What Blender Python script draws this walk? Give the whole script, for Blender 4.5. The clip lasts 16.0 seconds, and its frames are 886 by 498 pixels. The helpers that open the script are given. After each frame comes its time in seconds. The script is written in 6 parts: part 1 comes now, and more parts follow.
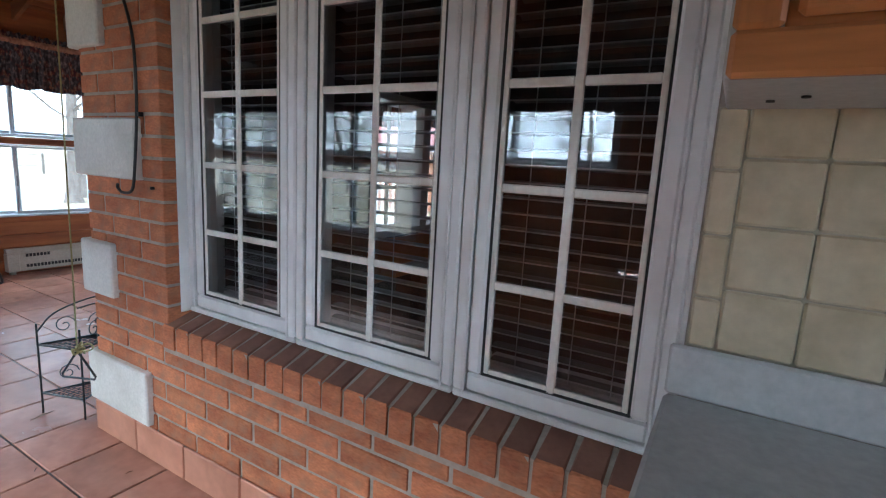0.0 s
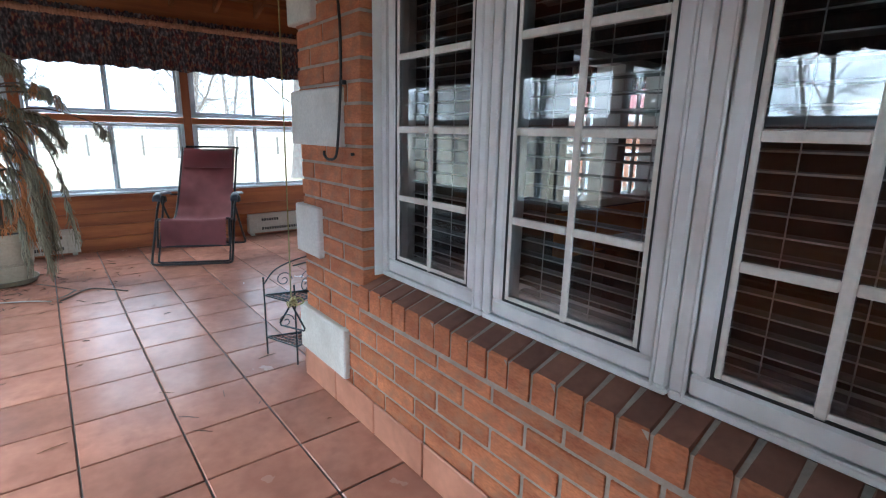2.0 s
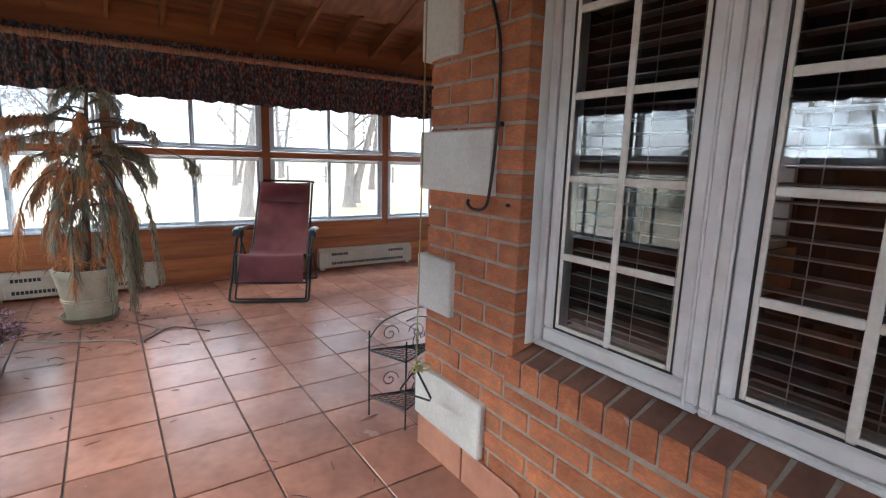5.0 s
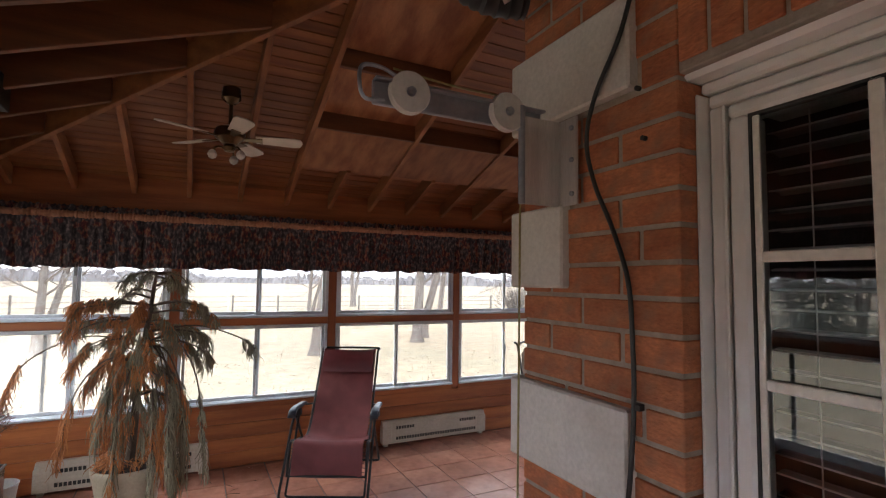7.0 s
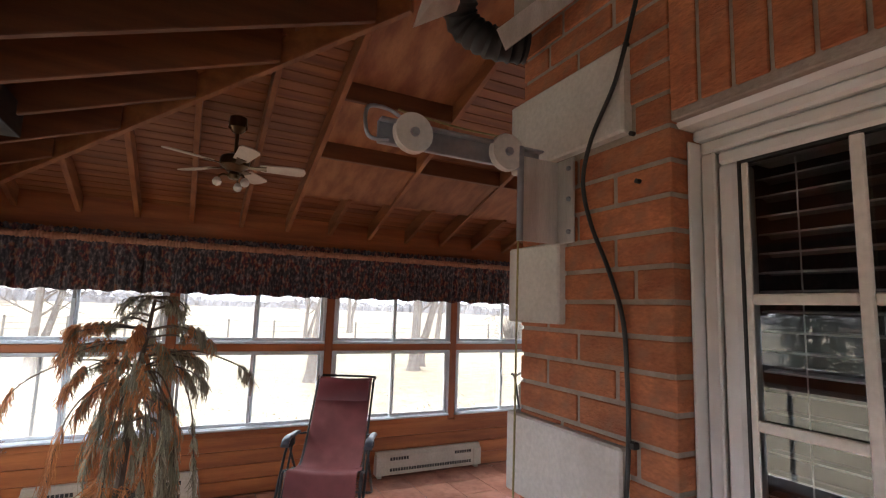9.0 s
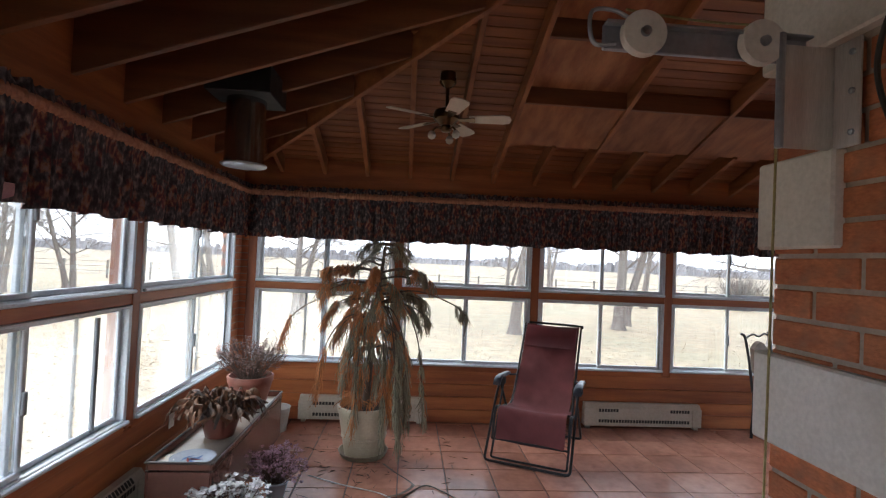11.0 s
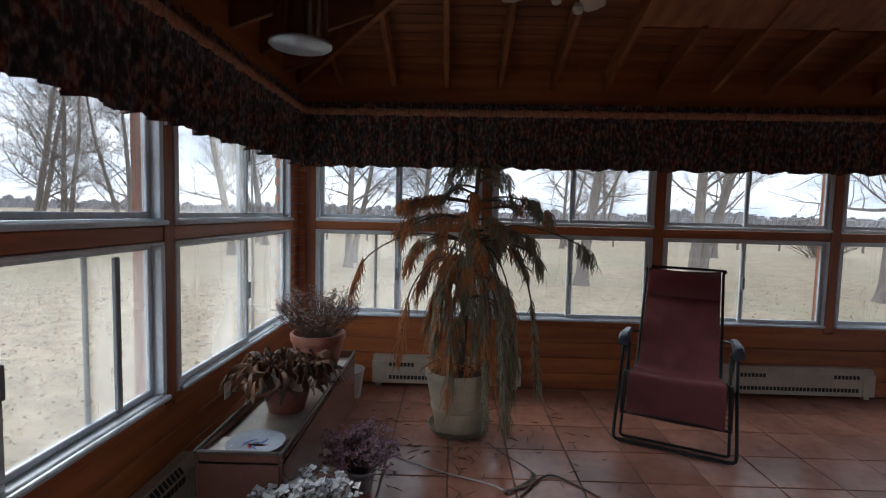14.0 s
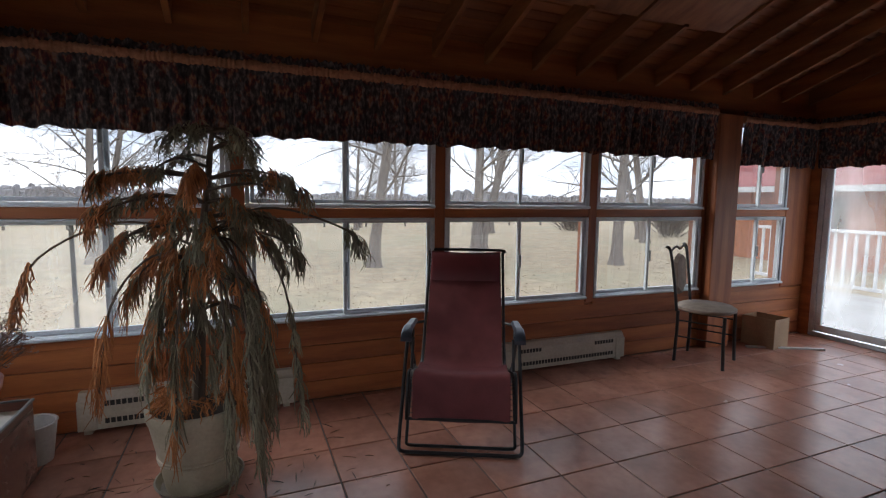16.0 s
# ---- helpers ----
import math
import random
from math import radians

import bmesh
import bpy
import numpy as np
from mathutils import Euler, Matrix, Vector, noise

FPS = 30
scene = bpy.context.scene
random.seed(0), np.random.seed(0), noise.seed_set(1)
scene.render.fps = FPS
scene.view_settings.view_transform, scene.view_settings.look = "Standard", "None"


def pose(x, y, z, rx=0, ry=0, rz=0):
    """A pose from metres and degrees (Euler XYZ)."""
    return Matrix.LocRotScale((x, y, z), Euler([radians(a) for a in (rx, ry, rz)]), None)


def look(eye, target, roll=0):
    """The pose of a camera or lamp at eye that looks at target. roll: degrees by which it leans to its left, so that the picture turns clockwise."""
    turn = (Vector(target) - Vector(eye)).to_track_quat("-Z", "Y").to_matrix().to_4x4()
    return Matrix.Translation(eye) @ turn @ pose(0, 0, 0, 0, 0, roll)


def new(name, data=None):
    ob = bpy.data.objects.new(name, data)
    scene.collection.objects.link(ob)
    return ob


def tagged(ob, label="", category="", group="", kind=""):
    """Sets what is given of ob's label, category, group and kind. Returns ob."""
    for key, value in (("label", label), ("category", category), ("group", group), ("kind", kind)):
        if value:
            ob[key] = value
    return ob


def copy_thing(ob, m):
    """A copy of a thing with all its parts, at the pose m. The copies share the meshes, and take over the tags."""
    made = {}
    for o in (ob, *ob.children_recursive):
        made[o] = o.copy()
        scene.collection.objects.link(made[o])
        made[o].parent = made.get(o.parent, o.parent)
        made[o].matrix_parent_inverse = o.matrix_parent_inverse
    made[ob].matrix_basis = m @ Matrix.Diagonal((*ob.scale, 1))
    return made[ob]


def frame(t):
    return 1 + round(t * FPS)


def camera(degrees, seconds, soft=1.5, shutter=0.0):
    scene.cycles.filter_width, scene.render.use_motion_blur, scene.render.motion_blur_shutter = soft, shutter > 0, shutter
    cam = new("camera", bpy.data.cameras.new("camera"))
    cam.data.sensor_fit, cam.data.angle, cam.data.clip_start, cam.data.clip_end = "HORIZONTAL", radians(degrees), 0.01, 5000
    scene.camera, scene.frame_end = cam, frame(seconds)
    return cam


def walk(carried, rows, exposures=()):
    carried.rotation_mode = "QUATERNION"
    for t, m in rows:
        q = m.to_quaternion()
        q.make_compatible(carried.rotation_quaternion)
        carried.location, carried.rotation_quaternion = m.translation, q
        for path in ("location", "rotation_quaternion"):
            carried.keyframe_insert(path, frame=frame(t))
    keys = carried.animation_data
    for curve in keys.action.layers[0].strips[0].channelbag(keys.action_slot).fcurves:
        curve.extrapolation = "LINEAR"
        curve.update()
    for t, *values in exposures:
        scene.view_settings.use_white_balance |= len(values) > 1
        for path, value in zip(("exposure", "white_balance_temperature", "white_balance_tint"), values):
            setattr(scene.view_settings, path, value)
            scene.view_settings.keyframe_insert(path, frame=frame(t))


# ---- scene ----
cam = camera(84.1, 16.0, soft=1.2)
PATH = [
    (0, (0.232, 0.477, 1.262), (-0.757, 2.182, 0.926), 3.2),
    (0.5, (0.152, 0.524, 1.255), (-1.202, 1.965, 0.959), 3.0),
    (1, (0.139, 0.599, 1.246), (-1.4, 1.839, 0.941), 2.2),
    (1.5, (0.102, 0.609, 1.222), (-1.462, 1.793, 0.835), 1.1),
    (2, (0.09, 0.573, 1.208), (-1.42, 1.8, 0.747), 1.3),
    (2.5, (0.052, 0.534, 1.193), (-1.463, 1.738, 0.685), 1.7),
    (3, (0.0, 0.478, 1.19), (-1.495, 1.73, 0.746), 1.3),
    (3.5, (0.001, 0.458, 1.216), (-1.252, 1.967, 0.826), 2.3),
    (4, (-0.069, 0.404, 1.231), (-1.421, 1.828, 0.852), 3.3),
    (4.2, (-0.113, 0.382, 1.233), (-1.591, 1.673, 0.845), 3.1),
    (6.3, (-0.844, 0.532, 1.476), (-2.537, 1.556, 1.186), 0.9),
    (6.5, (-0.868, 0.563, 1.539), (-2.581, 1.579, 1.355), 0.6),
    (7, (-0.859, 0.608, 1.65), (-2.644, 1.499, 1.785), 0.8),
    (7.5, (-0.831, 0.611, 1.704), (-2.601, 1.503, 1.973), 1.4),
    (8, (-0.844, 0.599, 1.703), (-2.6, 1.517, 1.974), 1.9),
    (8.2, (-0.842, 0.596, 1.692), (-2.594, 1.52, 1.965), 1.9),
    (10.3, (-0.827, 0.571, 1.628), (-2.757, 1.082, 1.746), 1.7),
    (10.5, (-0.837, 0.555, 1.604), (-2.796, 0.94, 1.716), 2.0),
    (11, (-0.862, 0.541, 1.569), (-2.857, 0.679, 1.618), 2.6),
    (11.5, (-0.951, 0.449, 1.509), (-2.951, 0.463, 1.49), 2.6),
    (12, (-1.053, 0.327, 1.469), (-3.051, 0.382, 1.419), 2.0),
    (12.5, (-1.181, 0.268, 1.434), (-3.174, 0.202, 1.285), 2.3),
    (13, (-1.385, 0.299, 1.433), (-3.363, 0.017, 1.345), 1.4),
    (13.5, (-1.535, 0.26, 1.4), (-3.491, -0.123, 1.232), 1.5),
    (14, (-1.772, 0.179, 1.38), (-3.766, 0.145, 1.237), 1.4),
    (14.5, (-1.941, 0.166, 1.374), (-3.928, 0.282, 1.172), 1.3),
    (15, (-2.131, 0.235, 1.384), (-4.12, 0.134, 1.203), -0.2),
    (15.5, (-2.227, 0.326, 1.394), (-4.215, 0.319, 1.174), 0.7),
    (15.9, (-2.291, 0.446, 1.374), (-4.203, 1.003, 1.186), 1.6),
    (16, (-2.34, 0.463, 1.372), (-4.179, 1.221, 1.169), 0.7),
]
LIGHT = [(0.0, 4.3, 5400, 0), (4.0, 4.2, 5700, 2), (6.5, 3.9, 6500, 11), (7.0, 3.8, 6600, 12), (8.0, 4.2, 6650, 12), (10.5, 3.85, 6350, 10), (12.5, 2.9, 6100, 8), (14.0, 2.5, 6200, 9), (16.0, 2.7, 6400, 11)]
walk(cam, [(t, look(eye, target, roll)) for t, eye, target, roll in PATH], LIGHT)

# ---- world and light ----
world = bpy.data.worlds.new("overcast_sky")
scene.world = world
world.use_nodes = True
wn = world.node_tree.nodes
wl = world.node_tree.links
wn.clear()
w_out = wn.new("ShaderNodeOutputWorld")
w_bg = wn.new("ShaderNodeBackground")
w_bg.inputs["Strength"].default_value = 0.1
w_sky = wn.new("ShaderNodeTexSky")
w_sky.sky_type = "NISHITA"
w_sky.sun_disc = False
w_sky.sun_elevation = radians(33)
w_sky.sun_rotation = radians(215)
w_co = wn.new("ShaderNodeTexCoord")
w_map = wn.new("ShaderNodeMapping")
w_map.inputs["Scale"].default_value = (1.6, 1.6, 5.0)
w_noise = wn.new("ShaderNodeTexNoise")
w_noise.inputs["Scale"].default_value = 2.6
w_noise.inputs["Detail"].default_value = 7
w_ramp = wn.new("ShaderNodeValToRGB")
w_ramp.color_ramp.elements[0].position, w_ramp.color_ramp.elements[0].color = 0.36, (7.0, 8.0, 9.6, 1)
w_ramp.color_ramp.elements[1].position, w_ramp.color_ramp.elements[1].color = 0.64, (14.5, 14.9, 15.4, 1)
w_mix = wn.new("ShaderNodeMix")
w_mix.data_type = "RGBA"
w_mix.inputs[0].default_value = 0.9
wl.new(w_co.outputs["Generated"], w_map.inputs["Vector"])
wl.new(w_map.outputs[0], w_noise.inputs["Vector"])
wl.new(w_noise.outputs[0], w_ramp.inputs[0])
wl.new(w_sky.outputs[0], w_mix.inputs[6])
wl.new(w_ramp.outputs[0], w_mix.inputs[7])
w_sep = wn.new("ShaderNodeSeparateXYZ")
w_rise = wn.new("ShaderNodeMapRange")
w_rise.inputs["From Min"].default_value, w_rise.inputs["From Max"].default_value = 0.0, 0.7
w_rise.inputs["To Min"].default_value, w_rise.inputs["To Max"].default_value = 0.85, 1.15
w_mul = wn.new("ShaderNodeVectorMath")
w_mul.operation = "SCALE"
wl.new(w_co.outputs["Generated"], w_sep.inputs[0])
wl.new(w_sep.outputs["Z"], w_rise.inputs[0])
wl.new(w_mix.outputs[2], w_mul.inputs[0])
wl.new(w_rise.outputs[0], w_mul.inputs["Scale"])
wl.new(w_mul.outputs[0], w_bg.inputs["Color"])
wl.new(w_bg.outputs[0], w_out.inputs["Surface"])
sun_data = bpy.data.lights.new("sun", "SUN")
sun_data.energy, sun_data.angle, sun_data.color = 0.48, radians(30), (1.0, 0.97, 0.92)
sun = new("sun", sun_data)
sun.matrix_world = look((0, 0, 20), (8, 12, 10.5))

# ---- materials ----


def mat(name, c1, c2=None, rough=0.6, scale=6.0, stretch=(1, 1, 1), bump=0.15, metal=0.0, fine=60.0, random_amount=0.0,
        island=0.0, ramp=(0.35, 0.65), spec=0.5, rough_var=0.1, coat=0.0, dirt=None, dirt_scale=1.2, grain_span=(0.78, 1.18)):
    """A procedural surface: two colours mixed by a broad noise, a fine grain, bump, and a chance shade for each piece."""
    m = bpy.data.materials.new(name)
    m.use_nodes = True
    n, l = m.node_tree.nodes, m.node_tree.links
    b = n["Principled BSDF"]
    c2 = c2 or tuple(v * 0.75 for v in c1)
    co = n.new("ShaderNodeTexCoord")
    mp = n.new("ShaderNodeMapping")
    mp.inputs["Scale"].default_value = stretch
    l.new(co.outputs["Object"], mp.inputs["Vector"])
    n1 = n.new("ShaderNodeTexNoise")
    n1.inputs["Scale"].default_value, n1.inputs["Detail"].default_value = scale, 6
    n2 = n.new("ShaderNodeTexNoise")
    n2.inputs["Scale"].default_value, n2.inputs["Detail"].default_value = fine, 4
    for t in (n1, n2):
        l.new(mp.outputs[0], t.inputs["Vector"])
    if random_amount or island:
        add = n.new("ShaderNodeVectorMath")
        add.operation = "ADD"
        rnd = n.new("ShaderNodeObjectInfo") if random_amount else n.new("ShaderNodeNewGeometry")
        mul = n.new("ShaderNodeMath")
        mul.operation = "MULTIPLY"
        mul.inputs[1].default_value = 37.0
        l.new(rnd.outputs["Random" if random_amount else "Random Per Island"], mul.inputs[0])
        l.new(mp.outputs[0], add.inputs[0])
        l.new(mul.outputs[0], add.inputs[1])
        for t in (n1, n2):
            l.new(add.outputs[0], t.inputs["Vector"])
    rp = n.new("ShaderNodeValToRGB")
    rp.color_ramp.elements[0].position, rp.color_ramp.elements[0].color = ramp[0], (*c1, 1)
    rp.color_ramp.elements[1].position, rp.color_ramp.elements[1].color = ramp[1], (*c2, 1)
    l.new(n1.outputs[0], rp.inputs[0])
    grain = n.new("ShaderNodeMapRange")
    grain.inputs["To Min"].default_value, grain.inputs["To Max"].default_value = grain_span
    l.new(n2.outputs[0], grain.inputs[0])
    hsv = n.new("ShaderNodeHueSaturation")
    l.new(rp.outputs[0], hsv.inputs["Color"])
    if random_amount or island:
        mr = n.new("ShaderNodeMapRange")
        k = random_amount or island
        mr.inputs["To Min"].default_value, mr.inputs["To Max"].default_value = 1 - k, 1 + k
        l.new(rnd.outputs["Random" if random_amount else "Random Per Island"], mr.inputs[0])
        m2 = n.new("ShaderNodeMath")
        m2.operation = "MULTIPLY"
        l.new(mr.outputs[0], m2.inputs[0])
        l.new(grain.outputs[0], m2.inputs[1])
        l.new(m2.outputs[0], hsv.inputs["Value"])
    else:
        l.new(grain.outputs[0], hsv.inputs["Value"])
    colour = hsv.outputs[0]
    if dirt:
        nd = n.new("ShaderNodeTexNoise")
        nd.inputs["Scale"].default_value, nd.inputs["Detail"].default_value = dirt_scale, 8
        l.new(co.outputs["Object"], nd.inputs["Vector"])
        rd = n.new("ShaderNodeValToRGB")
        rd.color_ramp.elements[0].position, rd.color_ramp.elements[0].color = 0.5, (0, 0, 0, 1)
        rd.color_ramp.elements[1].position, rd.color_ramp.elements[1].color = 0.75, (0.75, 0.75, 0.75, 1)
        l.new(nd.outputs[0], rd.inputs[0])
        mx = n.new("ShaderNodeMix")
        mx.data_type = "RGBA"
        l.new(rd.outputs[0], mx.inputs[0])
        l.new(colour, mx.inputs[6])
        mx.inputs[7].default_value = (*dirt, 1)
        colour = mx.outputs[2]
    l.new(colour, b.inputs["Base Color"])
    rr = n.new("ShaderNodeMapRange")
    rr.inputs["To Min"].default_value, rr.inputs["To Max"].default_value = max(0.03, rough - rough_var), min(1, rough + rough_var)
    l.new(n1.outputs[0], rr.inputs[0])
    l.new(rr.outputs[0], b.inputs["Roughness"])
    b.inputs["Metallic"].default_value = metal
    b.inputs["Specular IOR Level"].default_value = spec
    b.inputs["Coat Weight"].default_value = coat
    if bump:
        bp = n.new("ShaderNodeBump")
        bp.inputs["Strength"].default_value, bp.inputs["Distance"].default_value = bump, 0.004
        l.new(n2.outputs[0], bp.inputs["Height"])
        l.new(bp.outputs[0], b.inputs["Normal"])
    return m


def glass(name, haze=0.04, tint=(0.97, 0.985, 0.98), gloss_ior=1.5):
    """A see-through pane whose tint dims the view behind it, with a Fresnel gloss and a thin film of dust."""
    m = bpy.data.materials.new(name)
    m.use_nodes = True
    n, l = m.node_tree.nodes, m.node_tree.links
    n.clear()
    out = n.new("ShaderNodeOutputMaterial")
    tr = n.new("ShaderNodeBsdfTransparent")
    tr.inputs["Color"].default_value = (*tint, 1)
    gl = n.new("ShaderNodeBsdfGlossy")
    gl.inputs["Roughness"].default_value = 0.01
    fr = n.new("ShaderNodeFresnel")
    fr.inputs["IOR"].default_value = gloss_ior
    mg = n.new("ShaderNodeMixShader")
    l.new(fr.outputs[0], mg.inputs[0])
    l.new(tr.outputs[0], mg.inputs[1])
    l.new(gl.outputs[0], mg.inputs[2])
    co = n.new("ShaderNodeTexCoord")
    nz = n.new("ShaderNodeTexNoise")
    nz.inputs["Scale"].default_value, nz.inputs["Detail"].default_value = 2.2, 6
    mp = n.new("ShaderNodeMapping")
    mp.inputs["Scale"].default_value = (1, 1, 0.35)
    l.new(co.outputs["Object"], mp.inputs["Vector"])
    l.new(mp.outputs[0], nz.inputs["Vector"])
    mr = n.new("ShaderNodeMapRange")
    mr.inputs["From Min"].default_value, mr.inputs["From Max"].default_value = 0.35, 0.75
    mr.inputs["To Min"].default_value, mr.inputs["To Max"].default_value = haze * 0.3, haze * 1.7
    l.new(nz.outputs[0], mr.inputs[0])
    df = n.new("ShaderNodeBsdfTranslucent")
    df.inputs["Color"].default_value = (0.8, 0.82, 0.8, 1)
    md = n.new("ShaderNodeMixShader")
    l.new(mr.outputs[0], md.inputs[0])
    l.new(mg.outputs[0], md.inputs[1])
    l.new(df.outputs[0], md.inputs[2])
    l.new(md.outputs[0], out.inputs["Surface"])
    return m


M_BRICK = mat("rug_brick", (0.50, 0.185, 0.082), (0.36, 0.118, 0.055), 0.88, 9, (1, 1, 2.2), 0.7, fine=75, random_amount=0.16, rough_var=0.05, grain_span=(0.55, 1.45), dirt=(0.30, 0.15, 0.09), dirt_scale=16)
M_BRICK_SILL = mat("sill_brick", (0.27, 0.125, 0.082), (0.17, 0.078, 0.055), 0.85, 5, (1, 1, 1), 0.5, fine=45, random_amount=0.18)
M_MORTAR = mat("grey_mortar", (0.40, 0.345, 0.295), (0.30, 0.255, 0.215), 0.95, 14, bump=0.5, fine=120)
M_QUOIN = mat("painted_quoin", (0.68, 0.665, 0.62), (0.60, 0.58, 0.535), 0.75, 4, bump=0.12, fine=90, dirt=(0.40, 0.37, 0.32), dirt_scale=3)
M_VINYL = mat("white_vinyl", (0.83, 0.83, 0.82), (0.79, 0.79, 0.78), 0.38, 3, bump=0.02, fine=12, dirt=(0.6, 0.59, 0.55), dirt_scale=2.2)
M_MUNTIN = mat("ivory_muntin", (0.80, 0.78, 0.72), (0.73, 0.70, 0.63), 0.4, 4, bump=0.03)
M_GASKET = mat("black_gasket", (0.02, 0.02, 0.02), None, 0.6, 8)
M_ALU = mat("pale_aluminium_frame", (0.60, 0.65, 0.69), (0.50, 0.55, 0.60), 0.38, 5, (1, 1, 1), 0.03, metal=0.15, dirt=(0.40, 0.42, 0.43), dirt_scale=3)
M_ALU_DARK = mat("grey_screen_frame", (0.24, 0.26, 0.28), None, 0.45, 5, bump=0.03)
M_WOOD_Y = mat("cedar_grain_y", (0.42, 0.135, 0.038), (0.25, 0.07, 0.02), 0.5, 2.2, (6, 0.5, 6), 0.2, fine=30, random_amount=0.14, rough_var=0.1)
M_WOOD_X = mat("cedar_grain_x", (0.42, 0.135, 0.038), (0.25, 0.07, 0.02), 0.5, 2.2, (0.5, 6, 6), 0.2, fine=30, random_amount=0.14, rough_var=0.1)
M_WOOD_Z = mat("cedar_grain_z", (0.34, 0.105, 0.033), (0.20, 0.055, 0.018), 0.5, 2.2, (6, 6, 0.5), 0.2, fine=30, random_amount=0.12)
# Fall of light in the colour: lighter west slope, darker south slope copies.
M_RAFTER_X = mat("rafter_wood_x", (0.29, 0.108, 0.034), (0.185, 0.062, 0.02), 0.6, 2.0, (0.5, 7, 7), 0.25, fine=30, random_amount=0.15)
M_RAFTER_Y_SHADED = mat("rafter_wood_y_shaded", (0.19, 0.066, 0.021), (0.115, 0.037, 0.013), 0.6, 2.0, (7, 0.5, 7), 0.25, fine=30, random_amount=0.15)
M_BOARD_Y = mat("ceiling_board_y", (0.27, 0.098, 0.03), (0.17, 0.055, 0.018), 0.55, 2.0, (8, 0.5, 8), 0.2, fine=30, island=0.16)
M_BOARD_X_SHADED = mat("ceiling_board_x_shaded", (0.13, 0.043, 0.015), (0.08, 0.025, 0.01), 0.55, 2.0, (0.5, 8, 8), 0.2, fine=30, island=0.16)
M_PLY = mat("plywood", (0.40, 0.17, 0.065), (0.22, 0.075, 0.028), 0.6, 2.4, (1.0, 3.2, 2), 0.15, fine=24, ramp=(0.35, 0.6))
M_TILE = mat("terracotta_tile", (0.44, 0.205, 0.145), (0.30, 0.135, 0.095), 0.25, 3.2, (1, 1, 1), 0.06, fine=22, random_amount=0.13, rough_var=0.06, dirt=(0.25, 0.12, 0.085), dirt_scale=9)
M_GROUT = mat("dark_grout", (0.115, 0.10, 0.095), (0.075, 0.065, 0.06), 0.95, 8, bump=0.3)
M_SKIRT = mat("terracotta_skirting", (0.50, 0.235, 0.155), (0.38, 0.165, 0.105), 0.45, 4, bump=0.06, fine=26, random_amount=0.1)
M_HEATER = mat("beige_enamel", (0.50, 0.45, 0.36), (0.44, 0.39, 0.31), 0.45, 5, bump=0.03)
M_DARK = mat("dark_slot", (0.03, 0.028, 0.025), None, 0.7, 8)
M_STEEL = mat("brushed_steel", (0.90, 0.88, 0.86), (0.66, 0.64, 0.62), 0.36, 2.0, (9, 9, 0.8), 0.05, metal=0.75, fine=60)
M_FLUE = mat("dark_polished_steel", (0.38, 0.37, 0.37), (0.24, 0.235, 0.235), 0.16, 2.0, (9, 9, 0.8), 0.05, metal=1.0)
M_GALV = mat("galvanised_steel", (0.42, 0.46, 0.52), (0.34, 0.37, 0.43), 0.4, 8, metal=0.8, bump=0.03)
M_NYLON = mat("white_nylon", (0.72, 0.71, 0.68), (0.62, 0.61, 0.58), 0.4, 6, bump=0.02)
M_BLACK = mat("black_rubber", (0.012, 0.012, 0.013), None, 0.5, 10, bump=0.05)
M_BLACK_METAL = mat("black_painted_metal", (0.022, 0.022, 0.024), (0.014, 0.014, 0.015), 0.4, 10, metal=0.4, bump=0.05)
M_BLUE_PLASTIC = mat("dark_blue_grey_plastic", (0.045, 0.055, 0.075), (0.03, 0.036, 0.05), 0.35, 6, bump=0.03)
M_SLING = mat("burgundy_sling", (0.21, 0.047, 0.05), (0.145, 0.03, 0.034), 0.65, 5, (1, 1, 1), 0.35, fine=220, dirt=(0.27, 0.09, 0.085), dirt_scale=4)
# Darker than the sling: the headrest's shading is put into its colour.
M_PAD = mat("shaded_headrest_vinyl", (0.17, 0.032, 0.036), (0.12, 0.024, 0.028), 0.42, 5, bump=0.12, fine=120)
M_ROPE = mat("yellow_rope", (0.36, 0.31, 0.13), (0.26, 0.22, 0.09), 0.8, 60, bump=0.5, fine=300)
M_PINK_LINING = mat("pinkish_lining", (0.62, 0.42, 0.44), (0.45, 0.24, 0.27), 0.9, 14, bump=0.2, fine=90)
M_ROD = mat("braided_rod", (0.50, 0.25, 0.155), (0.34, 0.16, 0.10), 0.85, 40, bump=0.6, fine=120)
M_CREAM_POT = mat("cream_plastic_pot", (0.46, 0.40, 0.29), (0.385, 0.33, 0.235), 0.45, 6, bump=0.04, dirt=(0.3, 0.26, 0.18), dirt_scale=5)
M_SAUCER = mat("dull_saucer_plastic", (0.21, 0.175, 0.115), (0.15, 0.12, 0.08), 0.45, 6, bump=0.05)
M_CLAY = mat("terracotta_pot", (0.30, 0.105, 0.07), (0.22, 0.075, 0.05), 0.6, 7, bump=0.12, dirt=(0.36, 0.2, 0.15), dirt_scale=5)
M_CLAY_DARK = mat("brown_plastic_pot", (0.20, 0.065, 0.045), (0.14, 0.045, 0.033), 0.4, 7, bump=0.08)
M_SOIL = mat("dry_soil", (0.06, 0.04, 0.028), (0.035, 0.024, 0.018), 0.95, 30, bump=0.8)
M_LEAF_GREEN = mat("faded_green_foliage", (0.27, 0.25, 0.165), (0.165, 0.152, 0.10), 0.8, 5, bump=0.1, island=0.4, dirt=(0.15, 0.10, 0.05), dirt_scale=4)
